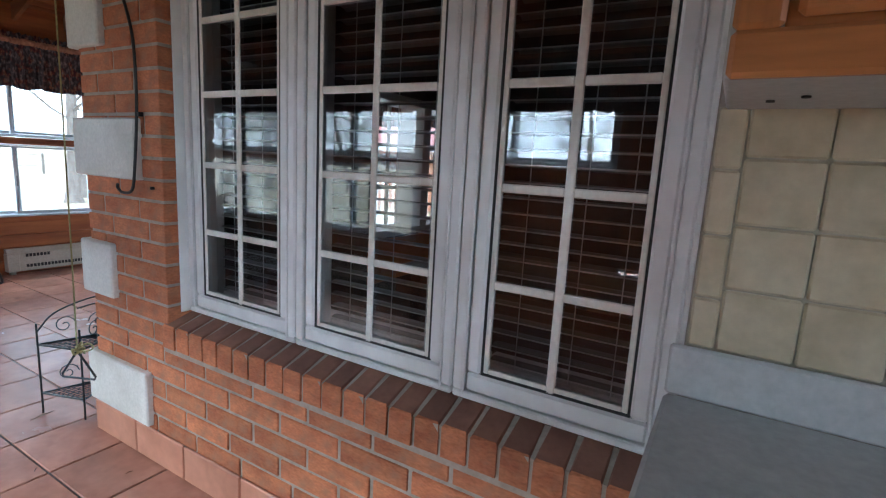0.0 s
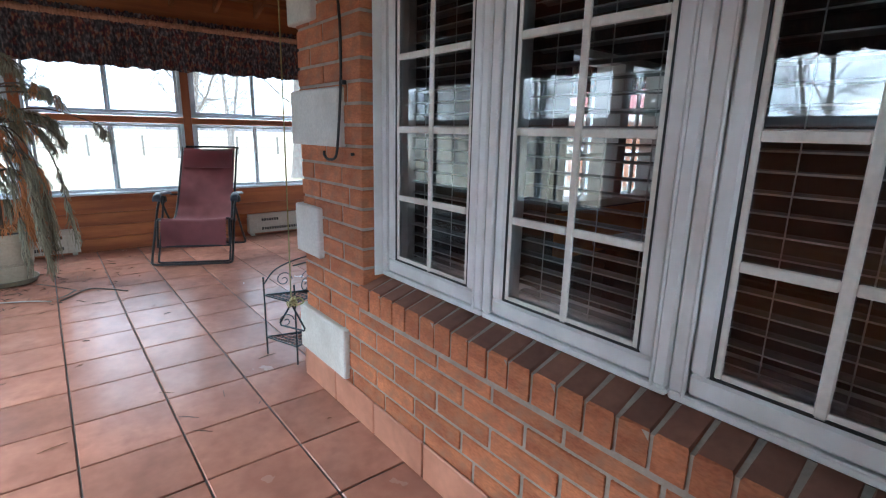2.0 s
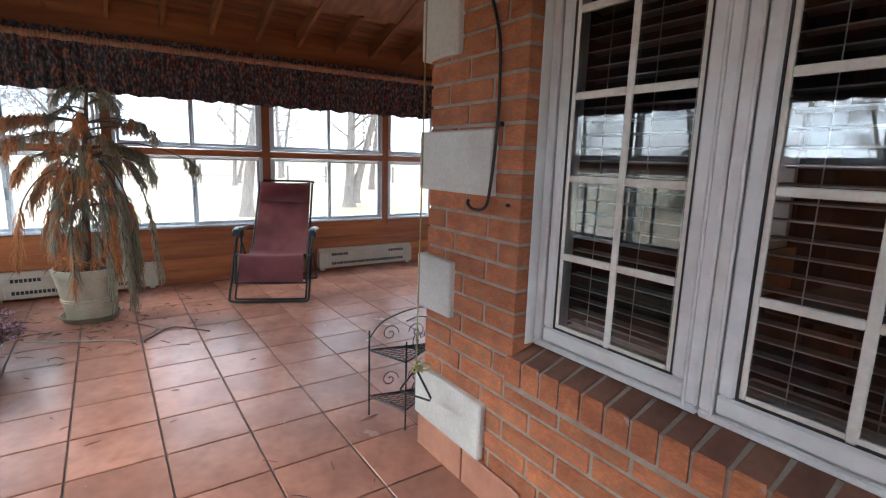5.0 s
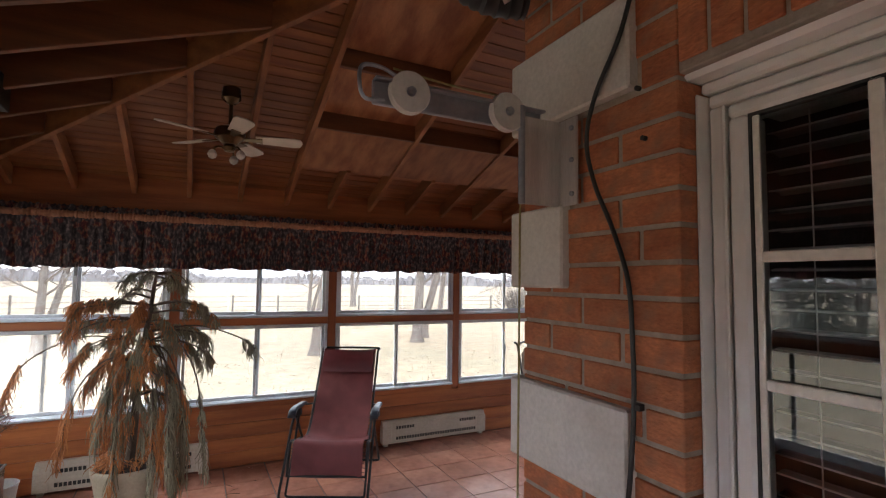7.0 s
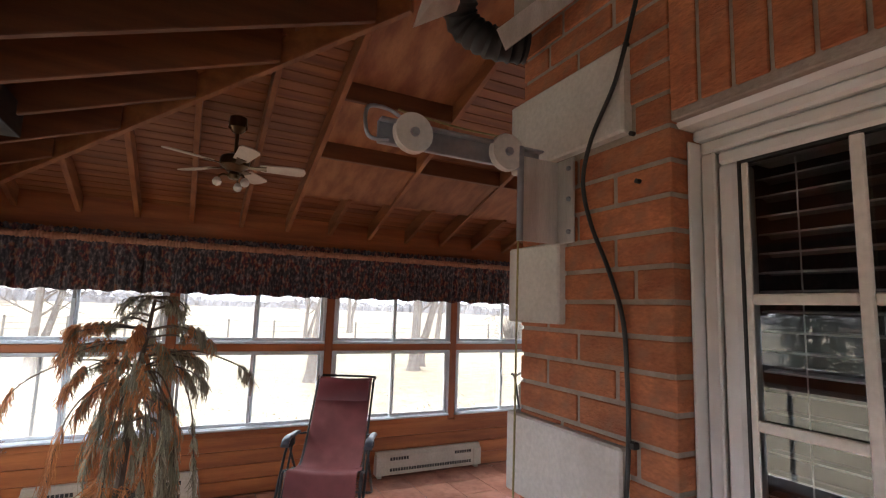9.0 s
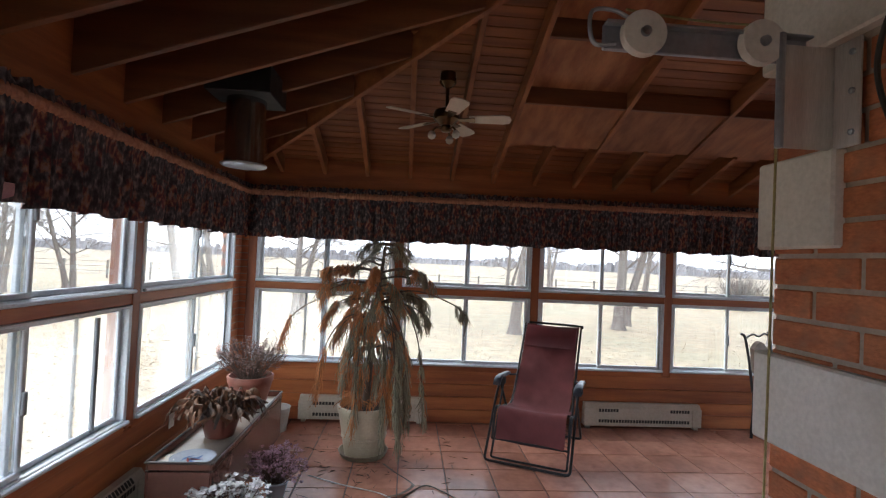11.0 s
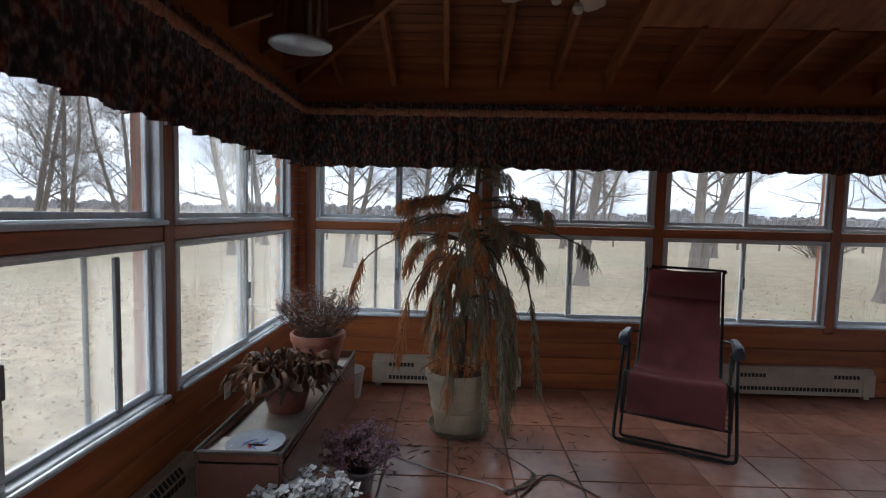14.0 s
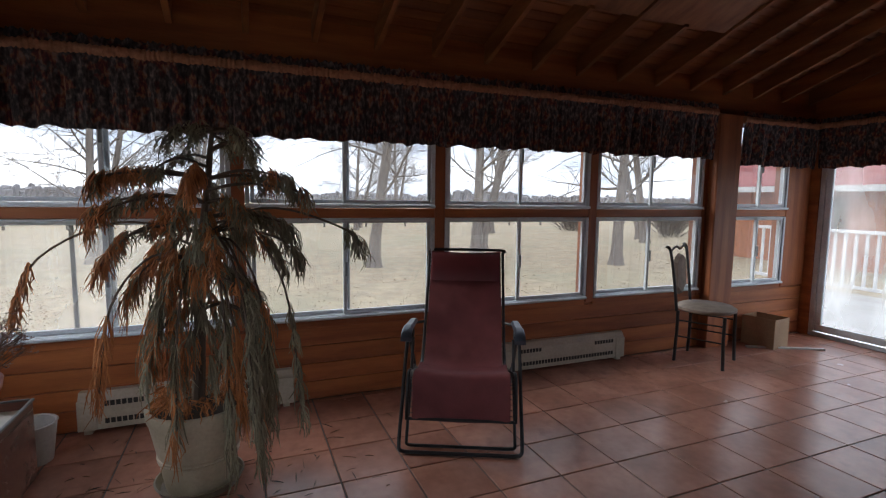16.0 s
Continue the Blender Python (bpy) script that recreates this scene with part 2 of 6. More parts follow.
M_LEAF_ORANGE = mat("dead_orange_foliage", (0.50, 0.20, 0.066), (0.33, 0.125, 0.042), 0.8, 5, bump=0.1, island=0.4)
M_BARK = mat("grey_brown_bark", (0.13, 0.095, 0.07), (0.08, 0.058, 0.042), 0.9, 9, (4, 4, 1), 0.8, fine=40)
M_TWIG = mat("dry_twig", (0.17, 0.11, 0.08), (0.10, 0.065, 0.05), 0.85, 20, bump=0.2)
M_DEAD_LEAF = mat("withered_brown_leaf", (0.04, 0.026, 0.02), (0.17, 0.07, 0.026), 0.8, 7, bump=0.2, island=0.35)
M_WHITE_PETAL = mat("white_petal", (0.70, 0.71, 0.72), (0.58, 0.59, 0.62), 0.7, 12, bump=0.05, island=0.12)
M_PURPLE_PETAL = mat("dusty_mauve_petal", (0.46, 0.27, 0.33), (0.30, 0.16, 0.22), 0.75, 12, bump=0.05, island=0.25)
M_BUFF_BLOOM = mat("dry_buff_bloom", (0.34, 0.24, 0.21), (0.24, 0.15, 0.14), 0.85, 12, bump=0.05, island=0.25)
M_PLATE = mat("white_glazed_china", (0.406, 0.468, 0.562), None, 0.15, 3, bump=0.0)
M_PLATE_BLUE = mat("blue_glaze", (0.12, 0.22, 0.48), None, 0.2, 3, bump=0.0)
M_PLATE_RED = mat("red_glaze", (0.5, 0.08, 0.05), None, 0.2, 3, bump=0.0)
M_TRAY = mat("stained_sheet_metal", (0.42, 0.40, 0.36), (0.33, 0.30, 0.26), 0.35, 4, metal=0.5, bump=0.05, dirt=(0.28, 0.19, 0.10), dirt_scale=5)
M_TRAY_RIM = mat("dark_rim_metal", (0.09, 0.08, 0.07), (0.06, 0.05, 0.045), 0.35, 8, metal=0.5, bump=0.05)
M_TRAY_SIDE = mat("brown_glossy_panel", (0.16, 0.075, 0.055), (0.11, 0.05, 0.038), 0.25, 3, bump=0.03)
M_OAK = mat("honey_oak", (0.52, 0.21, 0.062), (0.40, 0.145, 0.042), 0.35, 2.2, (0.6, 5, 5), 0.12, fine=30, coat=0.3)
M_OAK_Z = mat("honey_oak_upright", (0.52, 0.21, 0.062), (0.40, 0.145, 0.042), 0.35, 2.2, (5, 5, 0.6), 0.12, fine=30, coat=0.3)
M_LAMINATE = mat("grey_white_laminate", (0.50, 0.49, 0.47), (0.45, 0.44, 0.42), 0.5, 5, bump=0.02)
M_COUNTER = mat("grey_laminate_top", (0.40, 0.385, 0.365), (0.35, 0.335, 0.315), 0.45, 8, bump=0.02)
M_SPLASH = mat("beige_wall_tile", (0.54, 0.46, 0.32), (0.43, 0.35, 0.225), 0.4, 6, bump=0.15, fine=40, random_amount=0.08, dirt=(0.32, 0.26, 0.16), dirt_scale=6)
M_SPLASH_JOINT = mat("cream_grout", (0.44, 0.40, 0.31), None, 0.9, 9)
# Near-black base colours: the room's dimness is put into plaster and floor.
M_PLASTER_DIM = mat("dimmed_plaster", (0.06, 0.058, 0.056), (0.045, 0.043, 0.042), 0.9, 4, bump=0.05)
M_FLOOR_DIM = mat("dimmed_room_floor", (0.06, 0.045, 0.036), None, 0.5, 3, (1, 6, 1))
# Slats dark for their shaded undersides, front lips pale for sky light.
M_BLIND_SHADED = mat("shaded_blind_slat", (0.20, 0.205, 0.21), (0.155, 0.16, 0.165), 0.35, 4, bump=0.02)
M_BLIND_LIT = mat("lit_blind_edge", (0.72, 0.71, 0.70), (0.64, 0.63, 0.62), 0.4, 4, bump=0.02)
M_FAN_WHITE = mat("cane_fan_blade", (0.55, 0.47, 0.38), (0.48, 0.40, 0.32), 0.55, 8, bump=0.2, fine=150)
M_BRASS = mat("dark_brass", (0.16, 0.10, 0.05), (0.10, 0.065, 0.035), 0.3, 6, metal=0.9, bump=0.03)
M_BULB = mat("frosted_bulb", (0.7, 0.68, 0.62), None, 0.2, 4, bump=0.0)
M_CARD = mat("cardboard", (0.33, 0.22, 0.13), (0.28, 0.18, 0.11), 0.85, 5, bump=0.1)
M_FABRIC = mat("taupe_upholstery", (0.30, 0.25, 0.21), (0.23, 0.19, 0.16), 0.9, 14, bump=0.3, fine=160)
M_GROUND = mat("dormant_lawn_leaf_litter", (0.40, 0.315, 0.20), (0.27, 0.215, 0.135), 0.95, 3.5, bump=0.3, fine=48, grain_span=(0.5, 1.45), dirt=(0.25, 0.235, 0.145), dirt_scale=0.22)
M_LITTER = mat("fallen_leaf", (0.46, 0.36, 0.25), (0.30, 0.215, 0.135), 0.9, 9, bump=0.1, island=0.4)
M_FIELD = mat("stubble_field", (0.33, 0.26, 0.165), (0.25, 0.195, 0.125), 0.95, 0.05, (1, 4, 1), 0.3, fine=1.0)
# Distance haze is put into this pale grey of the woods.
M_FAR = mat("hazed_far_woodland", (0.25, 0.235, 0.235), (0.19, 0.178, 0.182), 0.95, 0.05, bump=0.0, fine=0.6)
# Bark lightened: the haze of the panes is put into its colour.
M_TRUNK = mat("hazed_tree_bark", (0.230, 0.196, 0.169), (0.149, 0.121, 0.105), 0.95, 4, (3, 3, 0.7), 0.7, fine=18)
M_WIRE_FENCE = mat("weathered_fence", (0.20, 0.18, 0.16), None, 0.9, 6)
M_CONCRETE = mat("pale_concrete", (0.48, 0.46, 0.43), (0.40, 0.38, 0.35), 0.9, 2, bump=0.25, fine=30)
M_RAIL_WHITE = mat("white_railing_paint", (0.72, 0.72, 0.70), None, 0.5, 5)
M_ROOF_RED = mat("red_shingle_roof", (0.30, 0.085, 0.075), (0.22, 0.06, 0.055), 0.9, 1.0, bump=0.4, fine=12)
M_SPRUCE = mat("dark_evergreen", (0.035, 0.05, 0.03), (0.025, 0.035, 0.022), 0.9, 3, island=0.3)
# Tints dim the bright outdoors; the first, lighter one brightens its mirror image.
M_GLASS_LESS_DIM = glass("less_dimmed_window_glass", 0.01, (0.55, 0.57, 0.59))
M_GLASS = glass("window_glass", 0.022, (0.225, 0.232, 0.242))
M_GLASS_HAZE = glass("hazy_window_glass", 0.11, (0.225, 0.232, 0.242))
M_GLASS_HOUSE = glass("house_window_glass", 0.012, (0.86, 0.88, 0.88), 2.2)


def floral(name):
    """A dark gathered cloth printed with small flowers in wine red, tan and dusty grey."""
    m = bpy.data.materials.new(name)
    m.use_nodes = True
    n, l = m.node_tree.nodes, m.node_tree.links
    b = n["Principled BSDF"]
    co = n.new("ShaderNodeTexCoord")
    noise = []
    for scale, stretch in ((17, (1, 1, 0.8)), (48, (1, 1, 0.55)), (150, (1, 1, 0.3))):
        mp = n.new("ShaderNodeMapping")
        mp.inputs["Scale"].default_value = stretch
        nz = n.new("ShaderNodeTexNoise")
        nz.inputs["Scale"].default_value, nz.inputs["Detail"].default_value = scale, 4
        l.new(co.outputs["Object"], mp.inputs["Vector"])
        l.new(mp.outputs[0], nz.inputs["Vector"])
        noise.append(nz)
    base = n.new("ShaderNodeValToRGB")
    flower = n.new("ShaderNodeValToRGB")
    for rp, stops in ((base, ((0.36, (0.022, 0.02, 0.028)), (0.5, (0.055, 0.05, 0.058)), (0.62, (0.15, 0.125, 0.135)), (0.74, (0.30, 0.26, 0.25)))),
                      (flower, ((0.36, (0.05, 0.02, 0.03)), (0.48, (0.13, 0.032, 0.038)), (0.57, (0.25, 0.12, 0.065)), (0.68, (0.27, 0.18, 0.165))))):
        e = rp.color_ramp.elements
        while len(e) < len(stops):
            e.new(0.5)
        for el, (at, c) in zip(e, stops):
            el.position, el.color = at, (*c, 1)
    l.new(noise[1].outputs[0], base.inputs[0])
    l.new(noise[1].outputs[0], flower.inputs[0])
    where = n.new("ShaderNodeMapRange")
    where.inputs["From Min"].default_value, where.inputs["From Max"].default_value = 0.5, 0.58
    l.new(noise[0].outputs[0], where.inputs[0])
    mx = n.new("ShaderNodeMix")
    mx.data_type = "RGBA"
    l.new(where.outputs[0], mx.inputs[0])
    l.new(base.outputs[0], mx.inputs[6])
    l.new(flower.outputs[0], mx.inputs[7])
    l.new(mx.outputs[2], b.inputs["Base Color"])
    b.inputs["Roughness"].default_value = 0.9
    bp = n.new("ShaderNodeBump")
    bp.inputs["Strength"].default_value, bp.inputs["Distance"].default_value = 0.5, 0.005
    l.new(noise[2].outputs[0], bp.inputs["Height"])
    l.new(bp.outputs[0], b.inputs["Normal"])
    return m


M_VALANCE = floral("floral_valance")

# ---- mesh helpers ----


class MB:
    """Collects vertices and faces of one mesh."""

    def __init__(self):
        self.v, self.f = [], []

    def add(self, verts, faces, m=None):
        k = len(self.v)
        self.v += [tuple(m @ Vector(p)) for p in verts] if m else [tuple(p) for p in verts]
        self.f += [tuple(i + k for i in f) for f in faces]
        return self

    def box(self, x0, x1, y0, y1, z0, z1, m=None):
        vs = [(x, y, z) for x in (x0, x1) for y in (y0, y1) for z in (z0, z1)]
        fs = [(0, 1, 3, 2), (4, 6, 7, 5), (0, 4, 5, 1), (2, 3, 7, 6), (0, 2, 6, 4), (1, 5, 7, 3)]
        return self.add(vs, fs, m)

    def cbox(self, x0, x1, y0, y1, z0, z1, c=0.004, m=None):
        """A box with chamfered edges."""
        lo, hi = (x0, y0, z0), (x1, y1, z1)
        c = min(c, min(h - l for l, h in zip(lo, hi)) * 0.45)
        vs, idx = [], {}
        signs = [(a, b, d) for a in (0, 1) for b in (0, 1) for d in (0, 1)]
        for s in signs:
            for ax in range(3):
                p = [(hi[i] if s[i] else lo[i]) if i == ax else (hi[i] - c if s[i] else lo[i] + c) for i in range(3)]
                idx[s, ax] = len(vs)
                vs.append(p)
        fs = []
        for ax in range(3):
            o1, o2 = [i for i in range(3) if i != ax]
            for side in (0, 1):
                quad = []
                for a, b in ((0, 0), (1, 0), (1, 1), (0, 1)):
                    s = [0, 0, 0]
                    s[ax], s[o1], s[o2] = side, a, b
                    quad.append(idx[tuple(s), ax])
                fs.append(quad)
            for a in (0, 1):
                for b in (0, 1):
                    s0, s1 = [0, 0, 0], [0, 0, 0]
                    s0[o1], s0[o2], s0[ax] = a, b, 0
                    s1[o1], s1[o2], s1[ax] = a, b, 1
                    fs.append([idx[tuple(s0), o1], idx[tuple(s1), o1], idx[tuple(s1), o2], idx[tuple(s0), o2]])
        for s in signs:
            fs.append([idx[s, 0], idx[s, 1], idx[s, 2]])
        mid = Vector([(l + h) / 2 for l, h in zip(lo, hi)])
        out = []
        for f in fs:
            p = [Vector(vs[i]) for i in f]
            nrm = (p[1] - p[0]).cross(p[2] - p[0])
            out.append(f if nrm.dot(sum(p, Vector()) / len(p) - mid) > 0 else f[::-1])
        return self.add(vs, out, m)

    def tube(self, pts, r, sides=8, cap=True):
        """A round bar along pts; r is one radius or one for each point."""
        pts = [Vector(p) for p in pts]
        rs = r if isinstance(r, (list, tuple)) else [r] * len(pts)
        up = Vector((0.13, 0.21, 0.97)).normalized()
        d0 = (pts[1] - pts[0]).normalized()
        side = d0.cross(up if abs(d0.dot(up)) < 0.95 else Vector((1, 0, 0))).normalized()
        vs, fs = [], []
        for i, p in enumerate(pts):
            a, b = pts[max(0, i - 1)], pts[min(len(pts) - 1, i + 1)]
            d = (b - a).normalized()
            side = (side - d * side.dot(d)).normalized()
            w = d.cross(side)
            for k in range(sides):
                t = 2 * math.pi * k / sides
                vs.append(p + (side * math.cos(t) + w * math.sin(t)) * rs[i])
        for i in range(len(pts) - 1):
            for k in range(sides):
                k2 = (k + 1) % sides
                fs.append((i * sides + k, i * sides + k2, (i + 1) * sides + k2, (i + 1) * sides + k))
        if cap:
            fs.append(tuple(range(sides))[::-1])
            fs.append(tuple((len(pts) - 1) * sides + k for k in range(sides)))
        return self.add(vs, fs)

    def lathe(self, prof, seg=24, m=None):
        """A turned shape; prof is rows of radius, height from the outside bottom onwards."""
        vs, fs = [], []
        for r, z in prof:
            for k in range(seg):
                t = 2 * math.pi * k / seg
                vs.append((r * math.cos(t), r * math.sin(t), z))
        for i in range(len(prof) - 1):
            for k in range(seg):
                k2 = (k + 1) % seg
                fs.append((i * seg + k, i * seg + k2, (i + 1) * seg + k2, (i + 1) * seg + k))
        return self.add(vs, fs, m)

    def mesh(self, name, material, smooth=False):
        me = bpy.data.meshes.new(name)
        me.from_pydata(self.v, [], self.f)
        me.materials.append(material)
        me.update()
        if smooth:
            me.polygons.foreach_set("use_smooth", [True] * len(me.polygons))
            me.set_sharp_from_angle(angle=radians(42))
        return me


def part(name, mb, material, parent=None, label="", smooth=False, kind=""):
    ob = new(name, mb.mesh(name, material, smooth))
    ob.parent = parent
    return tagged(ob, label, kind=kind)


def thing(name, place, label, category, group="", rz=0.0, kind=""):
    ob = new(name)
    ob.empty_display_size = 0.1
    ob.matrix_basis = pose(*place, 0, 0, rz)
    return tagged(ob, label, category, group, kind)


def piece(name, mesh, parent, loc=(0, 0, 0)):
    ob = new(name, mesh)
    ob.parent = parent
    ob.location = loc
    return ob


def bend(pts, n=6):
    """A smooth line through pts (Catmull-Rom)."""
    p = [Vector(q) for q in pts]
    p = [p[0] * 2 - p[1]] + p + [p[-1] * 2 - p[-2]]
    out = []
    for i in range(1, len(p) - 2):
        a, b, c, d = p[i - 1:i + 3]
        for k in range(n):
            t = k / n
            out.append(0.5 * (2 * b + (c - a) * t + (2 * a - 5 * b + 4 * c - d) * t * t + (3 * b - a - 3 * c + d) * t ** 3))
    out.append(p[-2])
    return out


# ---- plan ----
XW, YS, YN, XE = -5.66, -1.05, 5.95, 2.6     # inner faces: west, south, north, east
YB, XC = 1.50, -2.09                         # brick face of the house, and its west corner
X0, X1 = -1.545, 0.175                       # opening of the house window
ZB, ZMID, ZHEAD = 0.55, 1.268, 2.12          # sunroom windows: bottom, middle rail, head
EAVE, SLOPE, RAFTER = 2.355, 0.352, 0.15
COURSE = 0.0785


RAFTER_S = 0.27


def roof_w(x):
    return EAVE + SLOPE * (x - XW)


def roof_s(y):
    return EAVE + SLOPE * (y - YS)


# ---- ground outside ----
mb = MB()
mb.add([(-900, -900, -0.45), (900, -900, -0.45), (900, 900, -0.45), (-900, 900, -0.45)], [(0, 1, 2, 3)])
part("ground", mb, M_GROUND, None, "dormant brown lawn strewn with leaf litter", kind="structure")
mb = MB()
mb.add([(-700, -300, -0.43), (-40, -300, -0.43), (-34, 300, -0.43), (-700, 300, -0.43)], [(0, 1, 2, 3)])
mb.add([(-700, -700, -0.43), (500, -700, -0.43), (500, -60, -0.43), (-40, -60, -0.43), (-40, -300, -0.43), (-700, -300, -0.43)], [(0, 1, 2, 3, 4, 5)])
part("field", mb, M_FIELD, None, "flat tan stubble field beyond the lawn", kind="structure")
rng = random.Random(5)
mb = MB()
for a in range(0, 4800):
    t = radians(70 + rng.uniform(0, 230))
    r = rng.uniform(270, 420)
    x, y = r * math.cos(t), r * math.sin(t)
    clump = 0.55 + 0.45 * math.sin(t * 17) * math.sin(t * 7.3 + 1)
    h, w = rng.uniform(1.5, 3.0) + 5.5 * clump * rng.random() ** 2, rng.uniform(1.2, 3.4)
    ring = [(x + w * math.cos(k), y + w * math.sin(k), -0.4) for k in (0, 1.26, 2.5, 3.8, 5.0)]
    mid = [(x + w * rng.uniform(0.4, 0.9) * math.cos(k + 0.4), y + w * rng.uniform(0.4, 0.9) * math.sin(k + 0.4), h * rng.uniform(0.75, 1.0)) for k in (0, 1.26, 2.5, 3.8, 5.0)]
    vs = ring + mid + [(x, y, h)]
    fs = [(k, (k + 1) % 5, 5 + (k + 1) % 5, 5 + k) for k in range(5)] + [(5 + k, 5 + (k + 1) % 5, 10) for k in range(5)]
    mb.add(vs, fs)
part("far_woods", mb, M_FAR, None, "dark line of far woods on the horizon", kind="stuff")
mb = MB()
for i in range(26000):
    x, y = -5.9 - abs(rng.gauss(0, 7)), rng.uniform(-14, 14)
    if rng.random() < 0.5:
        x, y = rng.uniform(-14, 3), -1.4 - abs(rng.gauss(0, 5))
    s, t = rng.uniform(0.012, 0.032), rng.uniform(0, 6.28)
    dx, dy = s * math.cos(t), s * math.sin(t)
    z = -0.44
    mb.add([(x - dx, y - dy, z), (x + dy * 0.5, y - dx * 0.5, z + rng.uniform(0.005, 0.03)), (x + dx, y + dy, z + 0.008), (x - dy * 0.5, y + dx * 0.5, z + rng.uniform(0.005, 0.03))], [(0, 1, 2, 3)])
part("leaf_litter", mb, M_LITTER, None, "brown fallen leaves lying on the lawn", kind="stuff")


def bare_tree(height, seed, first=0.16, twin=False):
    """A leafless tree: a tapering trunk, long side limbs, and fans of fine twigs along them."""
    g = random.Random(seed)
    trunk, limbs = MB(), MB()

    def shoot(p, d, length, r, steps, wander, lift, sides, target):
        pts, rs = [p.copy()], [r]
        q, dd = p.copy(), d.normalized()
        for i in range(steps):
            dd = (dd + Vector((g.gauss(0, wander), g.gauss(0, wander), g.gauss(lift, wander * 0.5)))).normalized()
            q = q + dd * length / steps
            pts.append(q.copy())
            rs.append(r * (1 - 0.82 * (i + 1) / steps))
        target.tube(pts, rs, sides, cap=False)
        return pts, rs, dd

    def off(d, angle):
        a = Vector((g.gauss(0, 1), g.gauss(0, 1), g.gauss(0.1, 0.7)))
        s = (a - d * a.dot(d)).normalized()
        return d * math.cos(angle) + s * math.sin(angle)

    def stem(base, d, h, r, count):
        trunk.tube([base - Vector((0, 0, 0.1)), base + d * 0.12, base + d * 0.35, base + d * 0.9], [r * 1.8, r * 1.35, r * 1.1, r * 0.9], 10, cap=False)
        pts, rs, _ = shoot(base, d, h, r, 12, 0.035, 0.03, 10, trunk)
        for k in range(count):
            f = first + (0.97 - first) * (k + g.random()) / count
            x = f * 12
            n = min(11, int(x))
            p = pts[n].lerp(pts[n + 1], x - n)
            az = k * 2.4 + g.gauss(0, 0.5)
            up = 0.45 + 1.0 * f + g.gauss(0, 0.2)
            ln = h * (0.42 - 0.26 * f) * g.uniform(0.6, 1.2)
            lp, lr, _d = shoot(p, Vector((math.cos(az), math.sin(az), up)), ln, max(0.014, rs[n] * g.uniform(0.18, 0.36)), 7, 0.13, 0.02, 5, limbs)
            for m in range(13):
                i = g.randint(1, 6)
                b = lp[i].lerp(lp[i + 1], g.random())
                dl = (lp[i + 1] - lp[i]).normalized()
                sp, sr, _e = shoot(b, off(dl, g.uniform(0.6, 1.1)), ln * g.uniform(0.2, 0.5), max(0.007, lr[i] * 0.5), 4, 0.16, 0.03, 3, limbs)
                for w in range(8):
                    i2 = g.randint(1, 3)
                    dt = (sp[i2 + 1] - sp[i2]).normalized()
                    shoot(sp[i2].lerp(sp[i2 + 1], g.random()), off(dt, g.uniform(0.5, 1.0)), ln * g.uniform(0.1, 0.26), 0.0048, 2, 0.2, 0.03, 3, limbs)

    stem(Vector((0, 0, 0)), Vector((g.gauss(0, 0.04), g.gauss(0, 0.04), 1)), height, height * 0.0145, 34)
    if twin:
        stem(Vector((0.2, 0.12, 0.25)), Vector((0.2, 0.12, 1)), height * 0.95, height * 0.012, 22)
    return trunk, limbs


TREES = []
for seed, h, twin in ((3, 11, False), (8, 12, True), (21, 8.5, True)):
    tk, lm = bare_tree(h, seed, twin=twin)
    t0 = thing("bare_tree", (0, 0, -0.46), "leafless grey-brown tree standing on the brown lawn", "tree", "bare trees on the lawn")
    part("trunk", tk, M_TRUNK, t0, smooth=True)
    part("crown", lm, M_TRUNK, t0, "bare branches")
    TREES.append(t0)
SPOTS = ((-13.4, 10.4, 0, 20), (-20.5, -0.9, 2, 90), (-21, -8.5, 0, 200), (-20.3, -14.7, 2, 40), (-18.1, -18.5, 2, 130), (-22, -13.1, 2, 300), (-26, 13, 0, 10),
         (-19, 17, 1, 170), (-30, 6.5, 2, 77), (-27, -9.5, 1, 250), (-11, -21, 2, 15), (-6, -22, 2, 140), (-34, -2, 0, 333), (-25, -20, 1, 60),
         (-2, -21, 2, 220), (-40, 12, 1, 110), (-15, -24, 0, 45), (3, -24, 0, 10))
TREES[0].matrix_basis = pose(-15, 3.7, -0.46, 0, 0, 5)
TREES[1].matrix_basis = pose(-16.8, 7.6, -0.46, 0, 0, 75)
TREES[2].matrix_basis = pose(-17.8, -3.2, -0.46, 0, 0, 120)
for x, y, k, a in SPOTS:
    copy_thing(TREES[k], pose(x, y, -0.46, 0, 0, a))

for x, y in ((-21.4, 21), (-24, 24), (-27, 19)):
    sb = thing("bare_shrub", (x, y, -0.46), "tangled leafless shrub at the edge of the lawn", "shrub", "shrubs at the lawn edge")
    g = random.Random(int(x * 7 + y))
    sm = MB()
    for k in range(420):
        a, r = g.uniform(0, 6.28), g.uniform(0, 1.5)
        p = Vector((r * 0.4 * math.cos(a), r * 0.4 * math.sin(a), g.uniform(0, 0.8)))
        q = p + Vector((math.cos(a) * r * 0.5 + g.gauss(0, 0.2), math.sin(a) * r * 0.5 + g.gauss(0, 0.2), g.uniform(0.4, 1.1)))
        sm.tube([p, q, q + Vector((g.gauss(0, 0.3), g.gauss(0, 0.3), g.uniform(0.1, 0.7)))], [0.016, 0.01, 0.005], 3, cap=False)
    part("stem", sm, M_TRUNK, sb, kind="stuff")

fence = thing("wire_fence", (-33, 0, -0.45), "weathered wire fence along the field edge", "fence")
